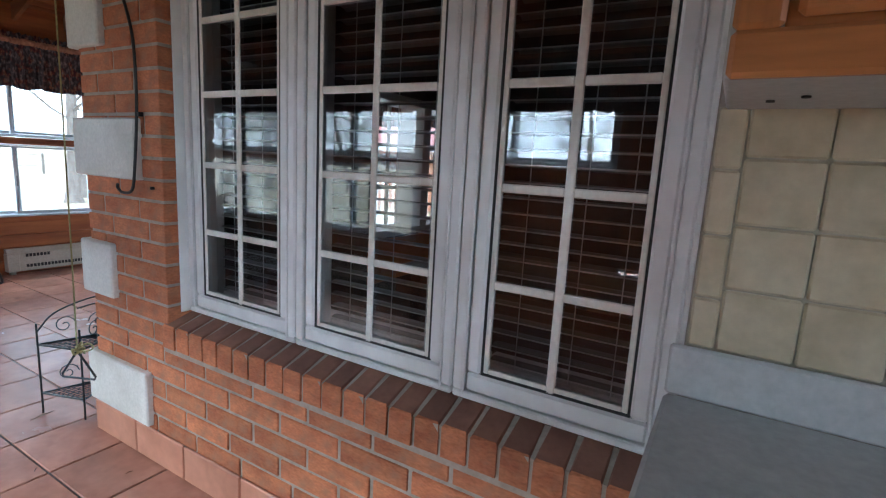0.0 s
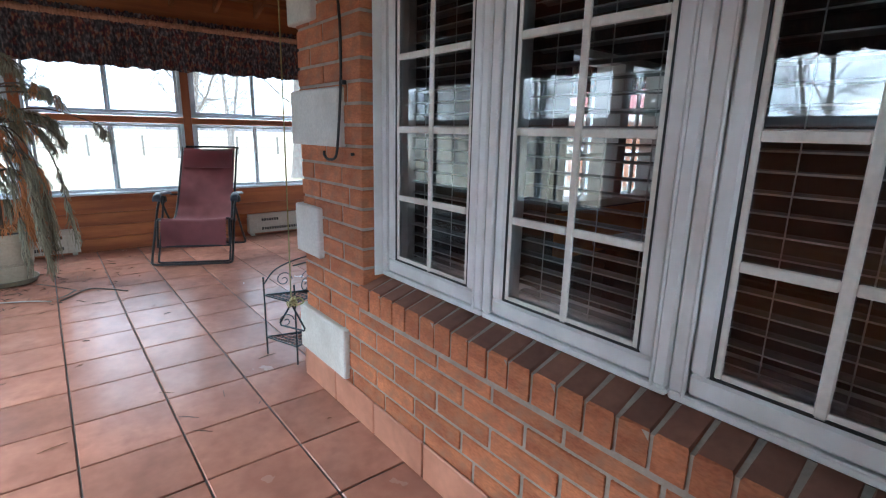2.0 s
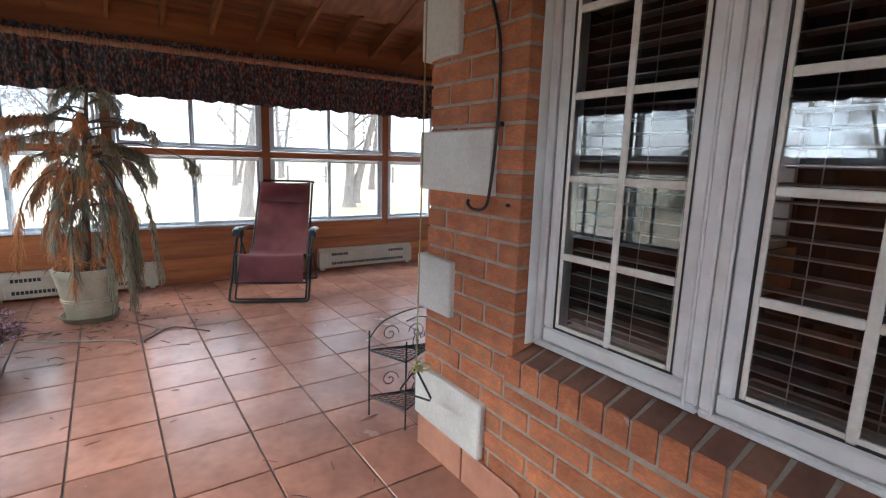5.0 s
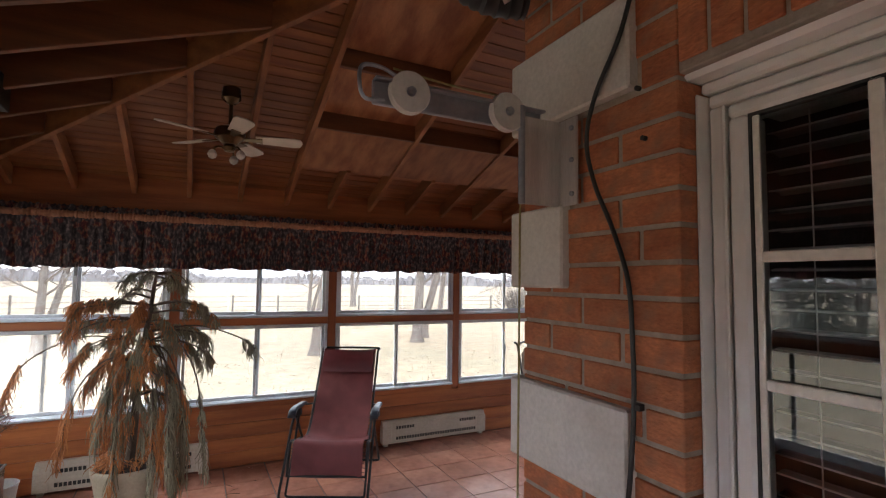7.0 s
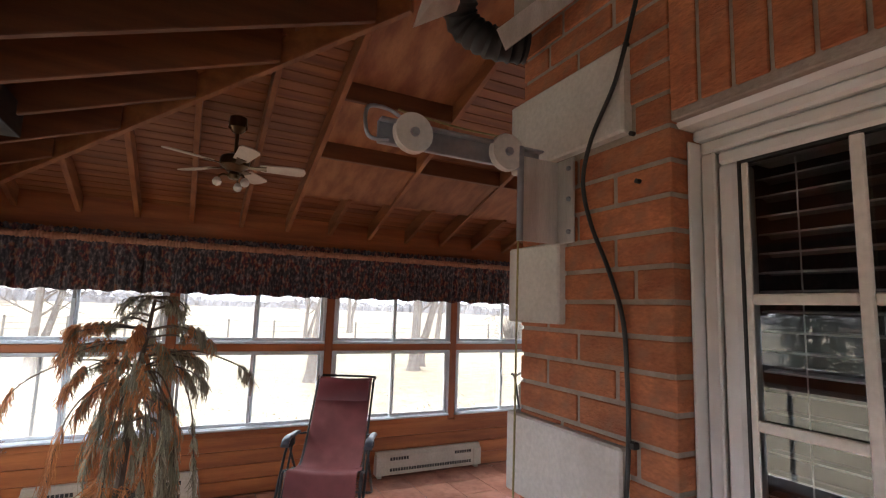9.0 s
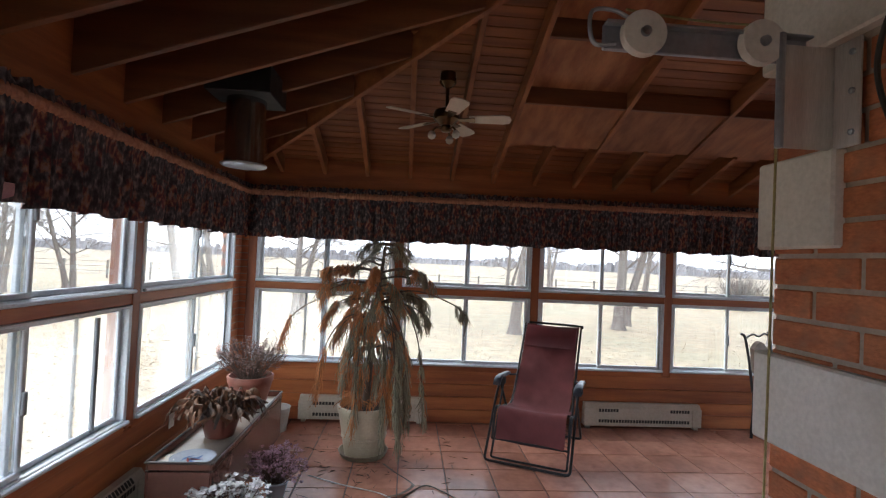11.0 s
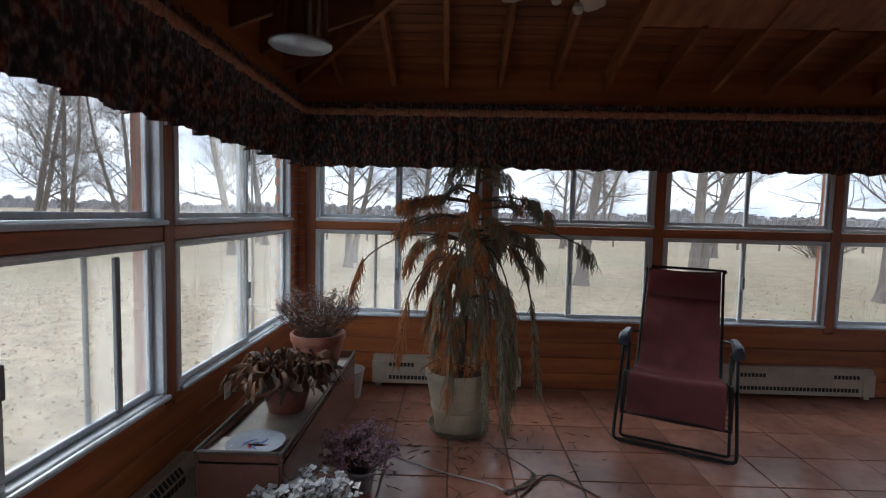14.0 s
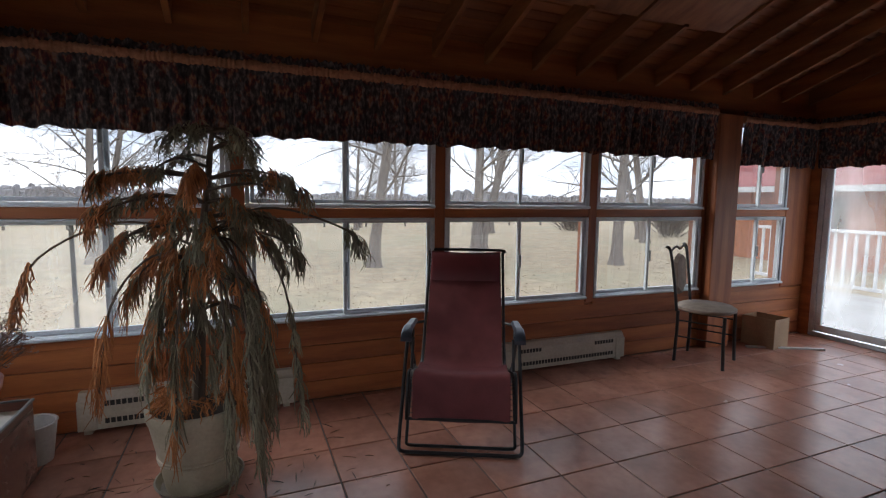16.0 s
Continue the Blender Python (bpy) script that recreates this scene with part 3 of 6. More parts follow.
for i in range(-15, 16):
    part("post", MB().box(-0.05, 0.05, i * 2.6 - 0.05, i * 2.6 + 0.05, 0, 1.15), M_WIRE_FENCE, fence)
for z in (0.45, 0.75, 1.05):
    part("wire", MB().box(-0.012, 0.012, -40, 40, z - 0.012, z + 0.012), M_WIRE_FENCE, fence)

# terrace, railing and outbuilding past the sliding door
terrace = MB().cbox(-8.5, 3.0, YN + 0.16, YN + 3.4, -0.44, -0.03, 0.02)
part("terrace", terrace, M_CONCRETE, None, "pale concrete terrace outside the sliding door", kind="structure")
rail = thing("railing", (-7.2, YN + 3.2, -0.03), "white painted wooden railing round the terrace", "railing")
part("top_rail", MB().cbox(-1.2, 9.5, -0.045, 0.045, 0.95, 1.0), M_RAIL_WHITE, rail)
part("bottom_rail", MB().cbox(-1.2, 9.5, -0.03, 0.03, 0.1, 0.15), M_RAIL_WHITE, rail)
bal = MB().cbox(-0.02, 0.02, -0.018, 0.018, 0.15, 0.95).mesh("baluster", M_RAIL_WHITE)
for i in range(72):
    piece("baluster", bal, rail, (-1.1 + i * 0.145, 0, 0))
shed = thing("outbuilding", (-9.5, 19.0, -0.45), "low brick outbuilding with a red shingle roof", "building")
part("wall", MB().box(-5, 7, -3, 3, 0, 2.4), M_BRICK, shed, "red brick wall")
part("roof", MB().add([(-5.5, -3.6, 2.3), (7.5, -3.6, 2.3), (7.5, 0, 4.1), (-5.5, 0, 4.1), (-5.5, 3.6, 2.3), (7.5, 3.6, 2.3)], [(0, 1, 2, 3), (3, 2, 5, 4), (0, 3, 4), (1, 5, 2)]), M_ROOF_RED, shed, "red shingle roof")
part("fascia", MB().box(-5.5, 7.5, -3.66, -3.58, 2.15, 2.32), M_RAIL_WHITE, shed, "white fascia")
part("door", MB().box(1.0, 2.0, -3.06, -3.0, 0.1, 2.1), M_RAIL_WHITE, shed, "white door")
part("window", MB().box(-2.5, -1.2, -3.05, -3.0, 1.0, 2.0), M_GLASS_HOUSE, shed)
spruce = thing("spruce", (-10.5, -17, -0.45), "dark green spruce beyond the lawn", "tree")
part("trunk", MB().tube([(0, 0, 0), (0, 0, 6.0)], [0.16, 0.03], 7), M_TRUNK, spruce)
mb = MB()
g = random.Random(9)
for i in range(1400):
    z = g.uniform(0.5, 6.2)
    r = (6.4 - z) * 0.36 * g.uniform(0.35, 1.0)
    a = g.uniform(0, 6.28)
    p = Vector((r * math.cos(a), r * math.sin(a), z - r * 0.25))
    q = p + Vector((math.cos(a) * 0.35, math.sin(a) * 0.35, -0.16))
    s = Vector((-math.sin(a), math.cos(a), 0)) * 0.13
    mb.add([p - s, p + s, q + s * 0.3, q - s * 0.3], [(0, 1, 2, 3)])
part("crown", mb, M_SPRUCE, spruce)

# ---- sunroom shell ----
part("floor", MB().box(XW - 0.15, XE + 0.1, YS - 0.15, YN + 0.15, -0.44, -0.006), M_GROUT, None, "dark grout bed under terracotta floor tiles", kind="structure")
FLOOR = bpy.data.objects["floor"]


def sunroom_window(name, along, a0, a1, z0, z1, hazy, inside):
    """An aluminium sliding window, its two sashes side by side in two tracks. along: 'x' or 'y'; inside: +1 or -1, the way to the room."""
    w = a1 - a0
    base = XW - 0.06 if along == "y" else YS - 0.06

    def place(mb, u0, u1, d0, d1, h0, h1, c=0.003):
        if along == "y":
            mb.cbox(base + d0, base + d1, a0 + u0, a0 + u1, h0, h1, c)
        else:
            mb.cbox(a0 + u0, a0 + u1, base + d0, base + d1, h0, h1, c)
        return mb

    win = tagged(new(name), "pale aluminium sliding window with two sashes", "window", kind="structure")
    fr = MB()
    fb, ft, s, st = 0.028, 0.014, 0.026, 0.018
    for q in ((0, w, 0, 0.075, z0, z0 + fb), (0, w, 0, 0.075, z1 - ft, z1), (0, 0.028, 0, 0.075, z0 + fb, z1 - ft), (w - 0.028, w, 0, 0.075, z0 + fb, z1 - ft)):
        place(fr, *q)
    part("window_frame", fr, M_ALU, win)
    sill = MB()
    place(sill, 0.004, w - 0.004, 0.078, 0.1, z0 + 0.002, z0 + 0.024, 0.006)
    part("window_sill", sill, M_ALU, win, "raised track lip")
    half = w / 2
    for k, (u0, u1, d) in enumerate(((0.03, half + 0.025, 0.012), (half - 0.025, w - 0.03, 0.042))):
        sash = MB()
        lo, hi = z0 + fb + 0.001, z1 - ft - 0.001
        for q in ((u0, u1, d, d + 0.022, lo, lo + s), (u0, u1, d, d + 0.022, hi - st, hi),
                  (u0, u0 + s, d, d + 0.022, lo + s, hi - st), (u1 - s, u1, d, d + 0.022, lo + s, hi - st)):
            place(sash, *q)
        so = part("sash", sash, M_ALU, win)
        pane = MB()
        if along == "y":
            x = base + d + 0.011
            pane.add([(x, a0 + u0 + s, lo + s), (x, a0 + u1 - s, lo + s), (x, a0 + u1 - s, hi - st), (x, a0 + u0 + s, hi - st)], [(0, 1, 2, 3)])
        else:
            y = base + d + 0.011
            pane.add([(a0 + u0 + s, y, lo + s), (a0 + u1 - s, y, lo + s), (a0 + u1 - s, y, hi - st), (a0 + u0 + s, y, hi - st)], [(3, 2, 1, 0)])
        po = part("pane", pane, M_GLASS_LESS_DIM if hazy == 4 else M_GLASS_HAZE if hazy == 3 or hazy - 1 == k else M_GLASS, so, "hazy glass" if hazy == 3 or hazy - 1 == k else "")
        po.visible_shadow = False
    lt = MB()
    place(lt, half - 0.018, half + 0.004, 0.066, 0.082, (z0 + z1) / 2 - 0.05, (z0 + z1) / 2 + 0.05, 0.004)
    part("latch", lt, M_ALU_DARK, win, "small grey latch")
    ex = MB()
    u = w * (0.24 if hazy == 1 else 0.36)
    if hazy in (0, 4):
        return win
    place(ex, u - 0.012, u + 0.012, 0.004, 0.012, z0 + 0.036, z1 - 0.03, 0.002)
    part("screen_stile", ex, M_ALU_DARK, win, "grey insect screen stile")
    return win


WEST = ((-0.90, 0.41), (0.49, 1.76), (1.84, 3.13), (3.21, 4.42), (4.82, 5.60))
SOUTH = ((-5.46, -3.91), (-3.83, -2.26), (-2.18, -0.53))
nw = 0
for i, (a, b) in enumerate(WEST):
    for z0, z1, hz in ((ZB, ZMID - 0.034, (3, 0, 0, 0, 0)[i]), (ZMID + 0.034, ZHEAD, 0)):
        nw += 1
        sunroom_window("window_%d" % nw, "y", a, b, z0, z1, hz, 1)
for i, (a, b) in enumerate(SOUTH):
    for z0, z1, hz in ((ZB, ZMID - 0.034, (3, 1, 0)[i]), (ZMID + 0.034, ZHEAD, (2, 0, 4)[i])):
        nw += 1
        if i == 2 and z0 == ZB:
            continue
        sunroom_window("window_%d" % nw, "x", a, b, z0, z1, hz, 1)


def wall_mesh(name, label, boxes, material):
    mb = MB()
    for b in boxes:
        mb.cbox(*b, 0.003)
    return part(name, mb, material, None, label, kind="structure")


ws = bpy.data.objects["window_13"]
for x in (-2.84, -3.58):
    part("screen_stile", MB().cbox(x - 0.014, x + 0.014, YS - 0.035, YS - 0.018, ZB + 0.04, ZMID - 0.08, 0.003), M_ALU_DARK, ws, "grey insect screen stile")

# posts, rails, headers
wall_mesh("wall_west", "cedar framed window wall with a plank wainscot", [
    (XW - 0.15, XW - 0.02, YS - 0.1, YN, -0.3, ZB - 0.03), (XW - 0.14, XW, YS - 0.1, YN, ZHEAD, EAVE + 0.17)], M_WOOD_Y)
WALL_W = bpy.data.objects["wall_west"]
wall_mesh("wall_south", "cedar framed window wall with a plank wainscot", [
    (XW + 0.0, XE, YS - 0.15, YS - 0.02, -0.3, ZB - 0.03), (XW + 0.0, XE, YS - 0.14, YS, ZHEAD, EAVE + 0.29),
    (-2.18, -0.53, YS - 0.12, YS, ZB - 0.002, ZMID - 0.033), (-0.452, XE - 0.052, YS - 0.12, YS, ZB - 0.002, ZHEAD - 0.002)], M_WOOD_X)
WALL_S = bpy.data.objects["wall_south"]
for a, b in ((0.41, 0.49), (1.76, 1.84), (3.13, 3.21), (4.42, 4.47), (4.77, 4.82), (5.60, YN)):
    part("post", MB().cbox(XW - 0.13, XW + 0.012, a + 0.001, b - 0.001, ZB - 0.03, ZHEAD), M_WOOD_Z, WALL_W)
for a, b in ((-3.91, -3.83), (-2.26, -2.18), (-0.53, -0.453), (2.55, XE)):
    part("post", MB().cbox(a + 0.001, b - 0.001, YS - 0.13, YS + 0.012, ZB - 0.03, ZHEAD), M_WOOD_Z, WALL_S)
for a, b in WEST:
    part("rail", MB().cbox(XW - 0.12, XW + 0.008, a, b, ZMID - 0.032, ZMID + 0.032), M_WOOD_Y, WALL_W)
    part("sill_board", MB().cbox(XW - 0.018, XW + 0.004, a, b, ZB - 0.055, ZB - 0.003), M_WOOD_Y, WALL_W)
for a, b in SOUTH:
    part("rail", MB().cbox(a, b, YS - 0.12, YS + 0.008, ZMID - 0.032, ZMID + 0.032), M_WOOD_X, WALL_S)
    part("sill_board", MB().cbox(a, b, YS - 0.018, YS + 0.004, ZB - 0.055, ZB - 0.003), M_WOOD_X, WALL_S)
# wainscot planks
for k in range(4):
    z0 = 0.005 + k * 0.124
    part("plank", MB().cbox(XW - 0.018, XW, YS, YN, z0, z0 + 0.1215, 0.004), M_WOOD_Y, WALL_W)
    part("plank", MB().cbox(XW, XE, YS - 0.018, YS, z0, z0 + 0.1215, 0.004), M_WOOD_X, WALL_S)
# piers of brick in the corner, and a boxed timber pier in the west wall
pier = MB()
for k in range(25):
    z0 = ZB - 0.03 + k * 0.0654
    off = 0.0 if k % 2 else 0.09
    pier.cbox(XW - 0.1, XW + 0.008, YS - 0.03, -0.985 + off * 0.2, z0, z0 + 0.057, 0.004)
    pier.cbox(XW, -5.55 + off, YS - 0.1, YS + 0.008, z0, z0 + 0.057, 0.004)
    pier.cbox(-5.545 + off, -5.465, YS - 0.1, YS + 0.008, z0, z0 + 0.057, 0.004)
PIER = part("wall_pier", MB().box(XW - 0.1, XW + 0.0, YS - 0.1, -0.985, ZB - 0.03, ZHEAD).box(XW, -5.465, YS - 0.1, YS, ZB - 0.03, ZHEAD), M_MORTAR, None, "red brick corner pier between the windows", kind="structure")
part("brick_course", pier, M_BRICK, PIER, kind="stuff")
part("corner_post", MB().cbox(XW - 0.1, XW + 0.012, -0.983, -0.902, ZB - 0.03, ZHEAD), M_WOOD_Z, WALL_W)
part("boxed_pier", MB().cbox(XW - 0.12, XW + 0.1, 4.472, 4.768, 0.0, ZHEAD + 0.05, 0.008), M_WOOD_Z, WALL_W, "boxed timber pier")

# north wall with the sliding door
wall_mesh("wall_north", "end wall above a sliding glass door", [
    (XW, XC, YN, YN + 0.14, ZHEAD - 0.06, 3.7), (XW, -5.56, YN, YN + 0.14, -0.3, ZHEAD - 0.06), (-2.75, XC + 0.1, YN, YN + 0.14, -0.3, ZHEAD - 0.06), (XW - 0.15, XW - 0.001, YN + 0.001, YN + 0.14, -0.3, 3.7)], M_WOOD_X)
door = tagged(new("door_1"), "pale aluminium sliding glass door to the terrace", "door", kind="structure")
fr = MB()
for q in ((-5.56, -2.75, 0.0, 0.04), (-5.56, -2.75, 2.02, 2.06)):
    fr.cbox(q[0], q[1], YN + 0.01, YN + 0.12, q[2], q[3])
for x in (-5.56, -2.80):
    fr.cbox(x, x + 0.05, YN + 0.01, YN + 0.12, 0.04, 2.02)
part("door_frame", fr, M_ALU, door)
for k, (a, b, d) in enumerate(((-5.51, -4.66, 0.02), (-4.72, -3.7, 0.06), (-3.76, -2.80, 0.02))):
    s = MB()
    for q in ((a, b, 0.05, 0.12), (a, b, 1.93, 2.01)):
        s.cbox(q[0], q[1], YN + d, YN + d + 0.035, q[2], q[3])
    for x in (a, b - 0.06):
        s.cbox(x, x + 0.06, YN + d, YN + d + 0.035, 0.12, 1.93)
    so = part("sash", s, M_ALU, door)
    p = part("pane", MB().add([(a + 0.06, YN + d + 0.018, 0.12), (b - 0.06, YN + d + 0.018, 0.12), (b - 0.06, YN + d + 0.018, 1.93), (a + 0.06, YN + d + 0.018, 1.93)], [(0, 1, 2, 3)]), M_GLASS_HAZE if k == 0 else M_GLASS, so)
    p.visible_shadow = False
part("handle", MB().cbox(-4.70, -4.675, YN - 0.03, YN + 0.05, 0.92, 1.12, 0.008), M_BLACK, door, "black pull handle")

# ---- roof ----
ceil = MB()
TOP = RAFTER - 0.012


def board(along, lo, hi, pos, width):
    """One ceiling board with a shallow groove beside it, on the west or the south slope."""
    g = 0.008
    if along == "w":
        z0, z1 = roof_w(pos) + TOP, roof_w(pos + width - g) + TOP
        vs = [(pos, lo, z0), (pos + width - g, lo, z1), (pos + width - g, hi, z1), (pos, hi, z0)]
    else:
        z0, z1 = roof_s(pos) + RAFTER_S - 0.012, roof_s(pos + width - g) + RAFTER_S - 0.012
        vs = [(lo, pos, z0), (hi, pos, z0), (hi, pos + width - g, z1), (lo, pos + width - g, z1)]
    vs += [(x, y, z + 0.012) for x, y, z in vs]
    return vs, [(0, 1, 2, 3)[::-1] if along == "w" else (0, 3, 2, 1), (4, 5, 6, 7), (0, 1, 5, 4), (1, 2, 6, 5), (2, 3, 7, 6), (3, 0, 4, 7)]


bw = 0.082
x = XW - 0.1
while x < XC:
    ceil.add(*board("w", YS + (x - XW), YN + 0.1, x, bw))
    x += bw
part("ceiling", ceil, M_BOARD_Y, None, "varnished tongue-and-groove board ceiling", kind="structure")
# south slope boards carry their shade in the wood colour
ceil_s = MB()
y = YS - 0.1
while y < YB:
    ceil_s.add(*board("s", XW + (y - YS), XE + 0.1, y, bw))
    y += bw
part("ceiling_south", ceil_s, M_BOARD_X_SHADED, None, "varnished tongue-and-groove board ceiling", kind="structure")
deck = MB()
for dz in (RAFTER + 0.02, ):
    deck.add([(XW - 0.5, YS - 0.5, roof_w(XW - 0.5) + dz), (XW - 0.5, YN + 0.5, roof_w(XW - 0.5) + dz), (XC + 0.3, YN + 0.5, roof_w(XC + 0.3) + dz), (XC + 0.3, YS + XC + 0.3 - XW, roof_w(XC + 0.3) + dz)], [(0, 1, 2, 3)])
    deck.add([(XW - 0.5, YS - 0.5, roof_s(YS - 0.5) + dz + RAFTER_S - RAFTER), (XE + 0.5, YS - 0.5, roof_s(YS - 0.5) + dz + RAFTER_S - RAFTER), (XE + 0.5, YB + 0.9, roof_s(YB + 0.9) + dz + RAFTER_S - RAFTER), (XW + YB + 0.9 - YS, YB + 0.9, roof_s(YB + 0.9) + dz + RAFTER_S - RAFTER)], [(0, 3, 2, 1)])
part("roof_deck", deck, M_DARK, None, "dark roof deck over the boards", kind="structure")

rafters = thing("roof_frame", (0, 0, 0), "dark varnished timber rafters under a sloping board ceiling", "rafters", kind="structure")
T = 0.019


def rafter(p, q, across, depth=RAFTER, half=T, material=M_RAFTER_X, name="rafter"):
    """A sloping beam whose lower edge runs from p to q; across is the level direction of its thickness."""
    p, q, a = Vector(p), Vector(q), Vector(across) * half
    u = Vector((0, 0, depth - 0.014))
    c = a * 0.85
    vs = [p - c, p + c, p + a + u * 0.03, p + a + u, p - a + u, p - a + u * 0.03]
    vs += [v + (q - p) for v in vs]
    fs = [tuple(range(6))[::-1], tuple(range(6, 12))] + [(i, (i + 1) % 6, 6 + (i + 1) % 6, 6 + i) for i in range(6)]
    return part(name, MB().add(vs, fs), material, rafters)


for k in range(-1, 16):
    y = -0.298 + 0.409 * k
    xe = -5.0 if k in (5, 7, 9) else min(XC, XW + (y - YS) - 0.03)
    rafter((XW, y, roof_w(XW)), (xe, y, roof_w(xe)), (0, 1, 0))
for k in range(-1, 18):
    x = XW + 0.74 + 0.42 * k
    ye = min(YB, YS + (x - XW) - 0.03)
    rafter((x, YS, roof_s(YS)), (x, ye, roof_s(ye)), (1, 0, 0), RAFTER_S, material=M_RAFTER_Y_SHADED)
hip_q = (YB - YS)
rafter((XW, YS, EAVE - 0.02), (XW + hip_q, YB, EAVE + SLOPE * hip_q - 0.02), (0.7071, -0.7071, 0), RAFTER_S + 0.03, 0.021, name="hip_rafter")
# framed opening with plywood between the rafters
for y0, y1, xs in ((1.338, 2.156, (-4.47, -3.85)), (2.156, 2.974, (-4.47,)), (2.974, 3.792, (-4.47,))):
    for x in xs:
        part("header", MB().cbox(x - T, x + T, y0 + T + 0.001, y1 - T - 0.001, roof_w(x) + 0.004, roof_w(x) + RAFTER - 0.014), M_RAFTER_Y_SHADED, rafters)
    xa, xb = -5.02, -4.47 - T - 0.002
    za, zb = roof_w(xa) + 0.02, roof_w(xb) + 0.02
    part("soffit_panel", MB().add([(x, y, z + dz) for dz in (0, 0.02) for x, y, z in ((xa, y0 + T + 0.002, za), (xb, y0 + T + 0.002, zb), (xb, y1 - T - 0.002, zb), (xa, y1 - T - 0.002, za))],
         [(0, 3, 2, 1), (4, 5, 6, 7), (0, 1, 5, 4), (1, 2, 6, 5), (2, 3, 7, 6), (3, 0, 4, 7)]), M_RAFTER_X, rafters, "smooth brown panel boxed between the rafters")
ply = MB()
for (xa, xb, ya, yb) in ((-4.44, -3.875, 1.36, 2.134), (-3.825, -2.3, 1.36, 2.134)):
    za, zb = roof_w(xa) + RAFTER - 0.035, roof_w(xb) + RAFTER - 0.035
    ply.add([(xa, ya, za), (xb, ya, zb), (xb, yb, zb), (xa, yb, za), (xa, ya, za + 0.012), (xb, ya, zb + 0.012), (xb, yb, zb + 0.012), (xa, yb, za + 0.012)],
            [(0, 3, 2, 1), (4, 5, 6, 7), (0, 1, 5, 4), (1, 2, 6, 5), (2, 3, 7, 6), (3, 0, 4, 7)])
part("plywood_panel", ply, M_PLY, rafters, "knotty orange plywood infill")

# ---- house ----
IW0, IW1, IZ0, IZ1 = 3.05, 4.35, 0.74, 1.72    # window between the room and the sunroom
wall_mesh("wall_house", "red rug-brick house wall with pale quoins", [
    (XC + 0.005, X0 - 0.005, YB + 0.005, YB + 0.25, -0.3, 3.8), (X1 + 0.012, XE, YB + 0.005, YB + 0.25, -0.3, 3.8),
    (X0 - 0.005, X1 + 0.012, YB + 0.005, YB + 0.25, -0.3, 0.55), (X0 - 0.005, X1 + 0.012, YB + 0.005, YB + 0.25, 2.10, 3.8),
    (XC + 0.012, XC + 0.25, YB + 0.25, IW0, -0.3, 3.9), (XC + 0.012, XC + 0.25, IW1, YN + 0.3, -0.3, 3.9),
    (XC + 0.012, XC + 0.25, IW0, IW1, -0.3, IZ0), (XC + 0.012, XC + 0.25, IW0, IW1, IZ1, 3.9)], M_MORTAR)
HOUSE = bpy.data.objects["wall_house"]
wall_mesh("wall_east", "plain timber end wall, unseen, with one added window", [
    (XE, XE + 0.14, YS - 0.1, YB + 0.2, -0.3, 0.4), (XE, XE + 0.14, YS - 0.1, YB + 0.2, 2.06, 3.7),
    (XE, XE + 0.14, YS - 0.1, -0.95, 0.4, 2.06), (XE, XE + 0.14, 1.35, YB + 0.2, 0.4, 2.06)], M_WOOD_Y)
# Unseen window, added to let more daylight onto the house wall.
we = tagged(new("window_east"), "unseen window added to let in daylight", "window", kind="structure")
ef = MB()
ef.cbox(XE + 0.03, XE + 0.1, -0.95, 1.35, 0.4, 0.45).cbox(XE + 0.03, XE + 0.1, -0.95, 1.35, 2.01, 2.06)
for y in (-0.95, 0.18, 1.30):
    ef.cbox(XE + 0.03, XE + 0.1, y, y + 0.05, 0.45, 2.01)
part("window_frame", ef, M_ALU, we)
for ya, yb in ((-0.90, 0.18), (0.23, 1.30)):
    p = part("pane", MB().add([(XE + 0.06, ya, 0.45), (XE + 0.06, yb, 0.45), (XE + 0.06, yb, 2.01), (XE + 0.06, ya, 2.01)], [(3, 2, 1, 0)]), M_GLASS, we)
    p.visible_shadow = False
# the room behind the window
room = MB()
room.box(-2.0, 1.6, 5.0, 5.1, 0, 2.6).box(-1.835, -1.80, 1.76, IW0, 0, 2.6).box(-1.835, -1.80, IW1, 5.0, 0, 2.6).box(-1.835, -1.80, IW0, IW1, 0, IZ0).box(-1.835, -1.80, IW0, IW1, IZ1, 2.6).box(1.5, 1.6, 1.76, 5.0, 0, 2.6).box(-2.0, 1.6, 1.76, 5.1, 2.6, 2.7)
part("wall_room", room, M_PLASTER_DIM, None, "plastered room behind the house window, dimmed in its colour", kind="structure")
part("floor_room", MB().box(-2.0, 1.6, 1.76, 5.1, -0.1, 0.0), M_FLOOR_DIM, None, "wooden room floor, dimmed in its colour", kind="structure")

iw = tagged(new("window_inner"), "white window in the far side of the room", "window", kind="structure")
fi = MB()
for z0, z1 in ((IZ0, IZ0 + 0.05), (IZ1 - 0.05, IZ1)):
    fi.cbox(-2.05, -1.83, IW0, IW1, z0, z1, 0.004)
for y in (IW0, (IW0 + IW1) / 2 - 0.05, IW1 - 0.05):
    fi.cbox(-2.05, -1.83, y, y + (0.1 if IW0 < y < 4 else 0.05), IZ0 + 0.05, IZ1 - 0.05, 0.004)
part("window_frame", fi, M_VINYL, iw)
for z in (IZ0 + 0.34, IZ0 + 0.64):
    part("muntin", MB().cbox(-1.95, -1.93, IW0 + 0.05, IW1 - 0.05, z - 0.012, z + 0.012, 0.003), M_VINYL, iw)
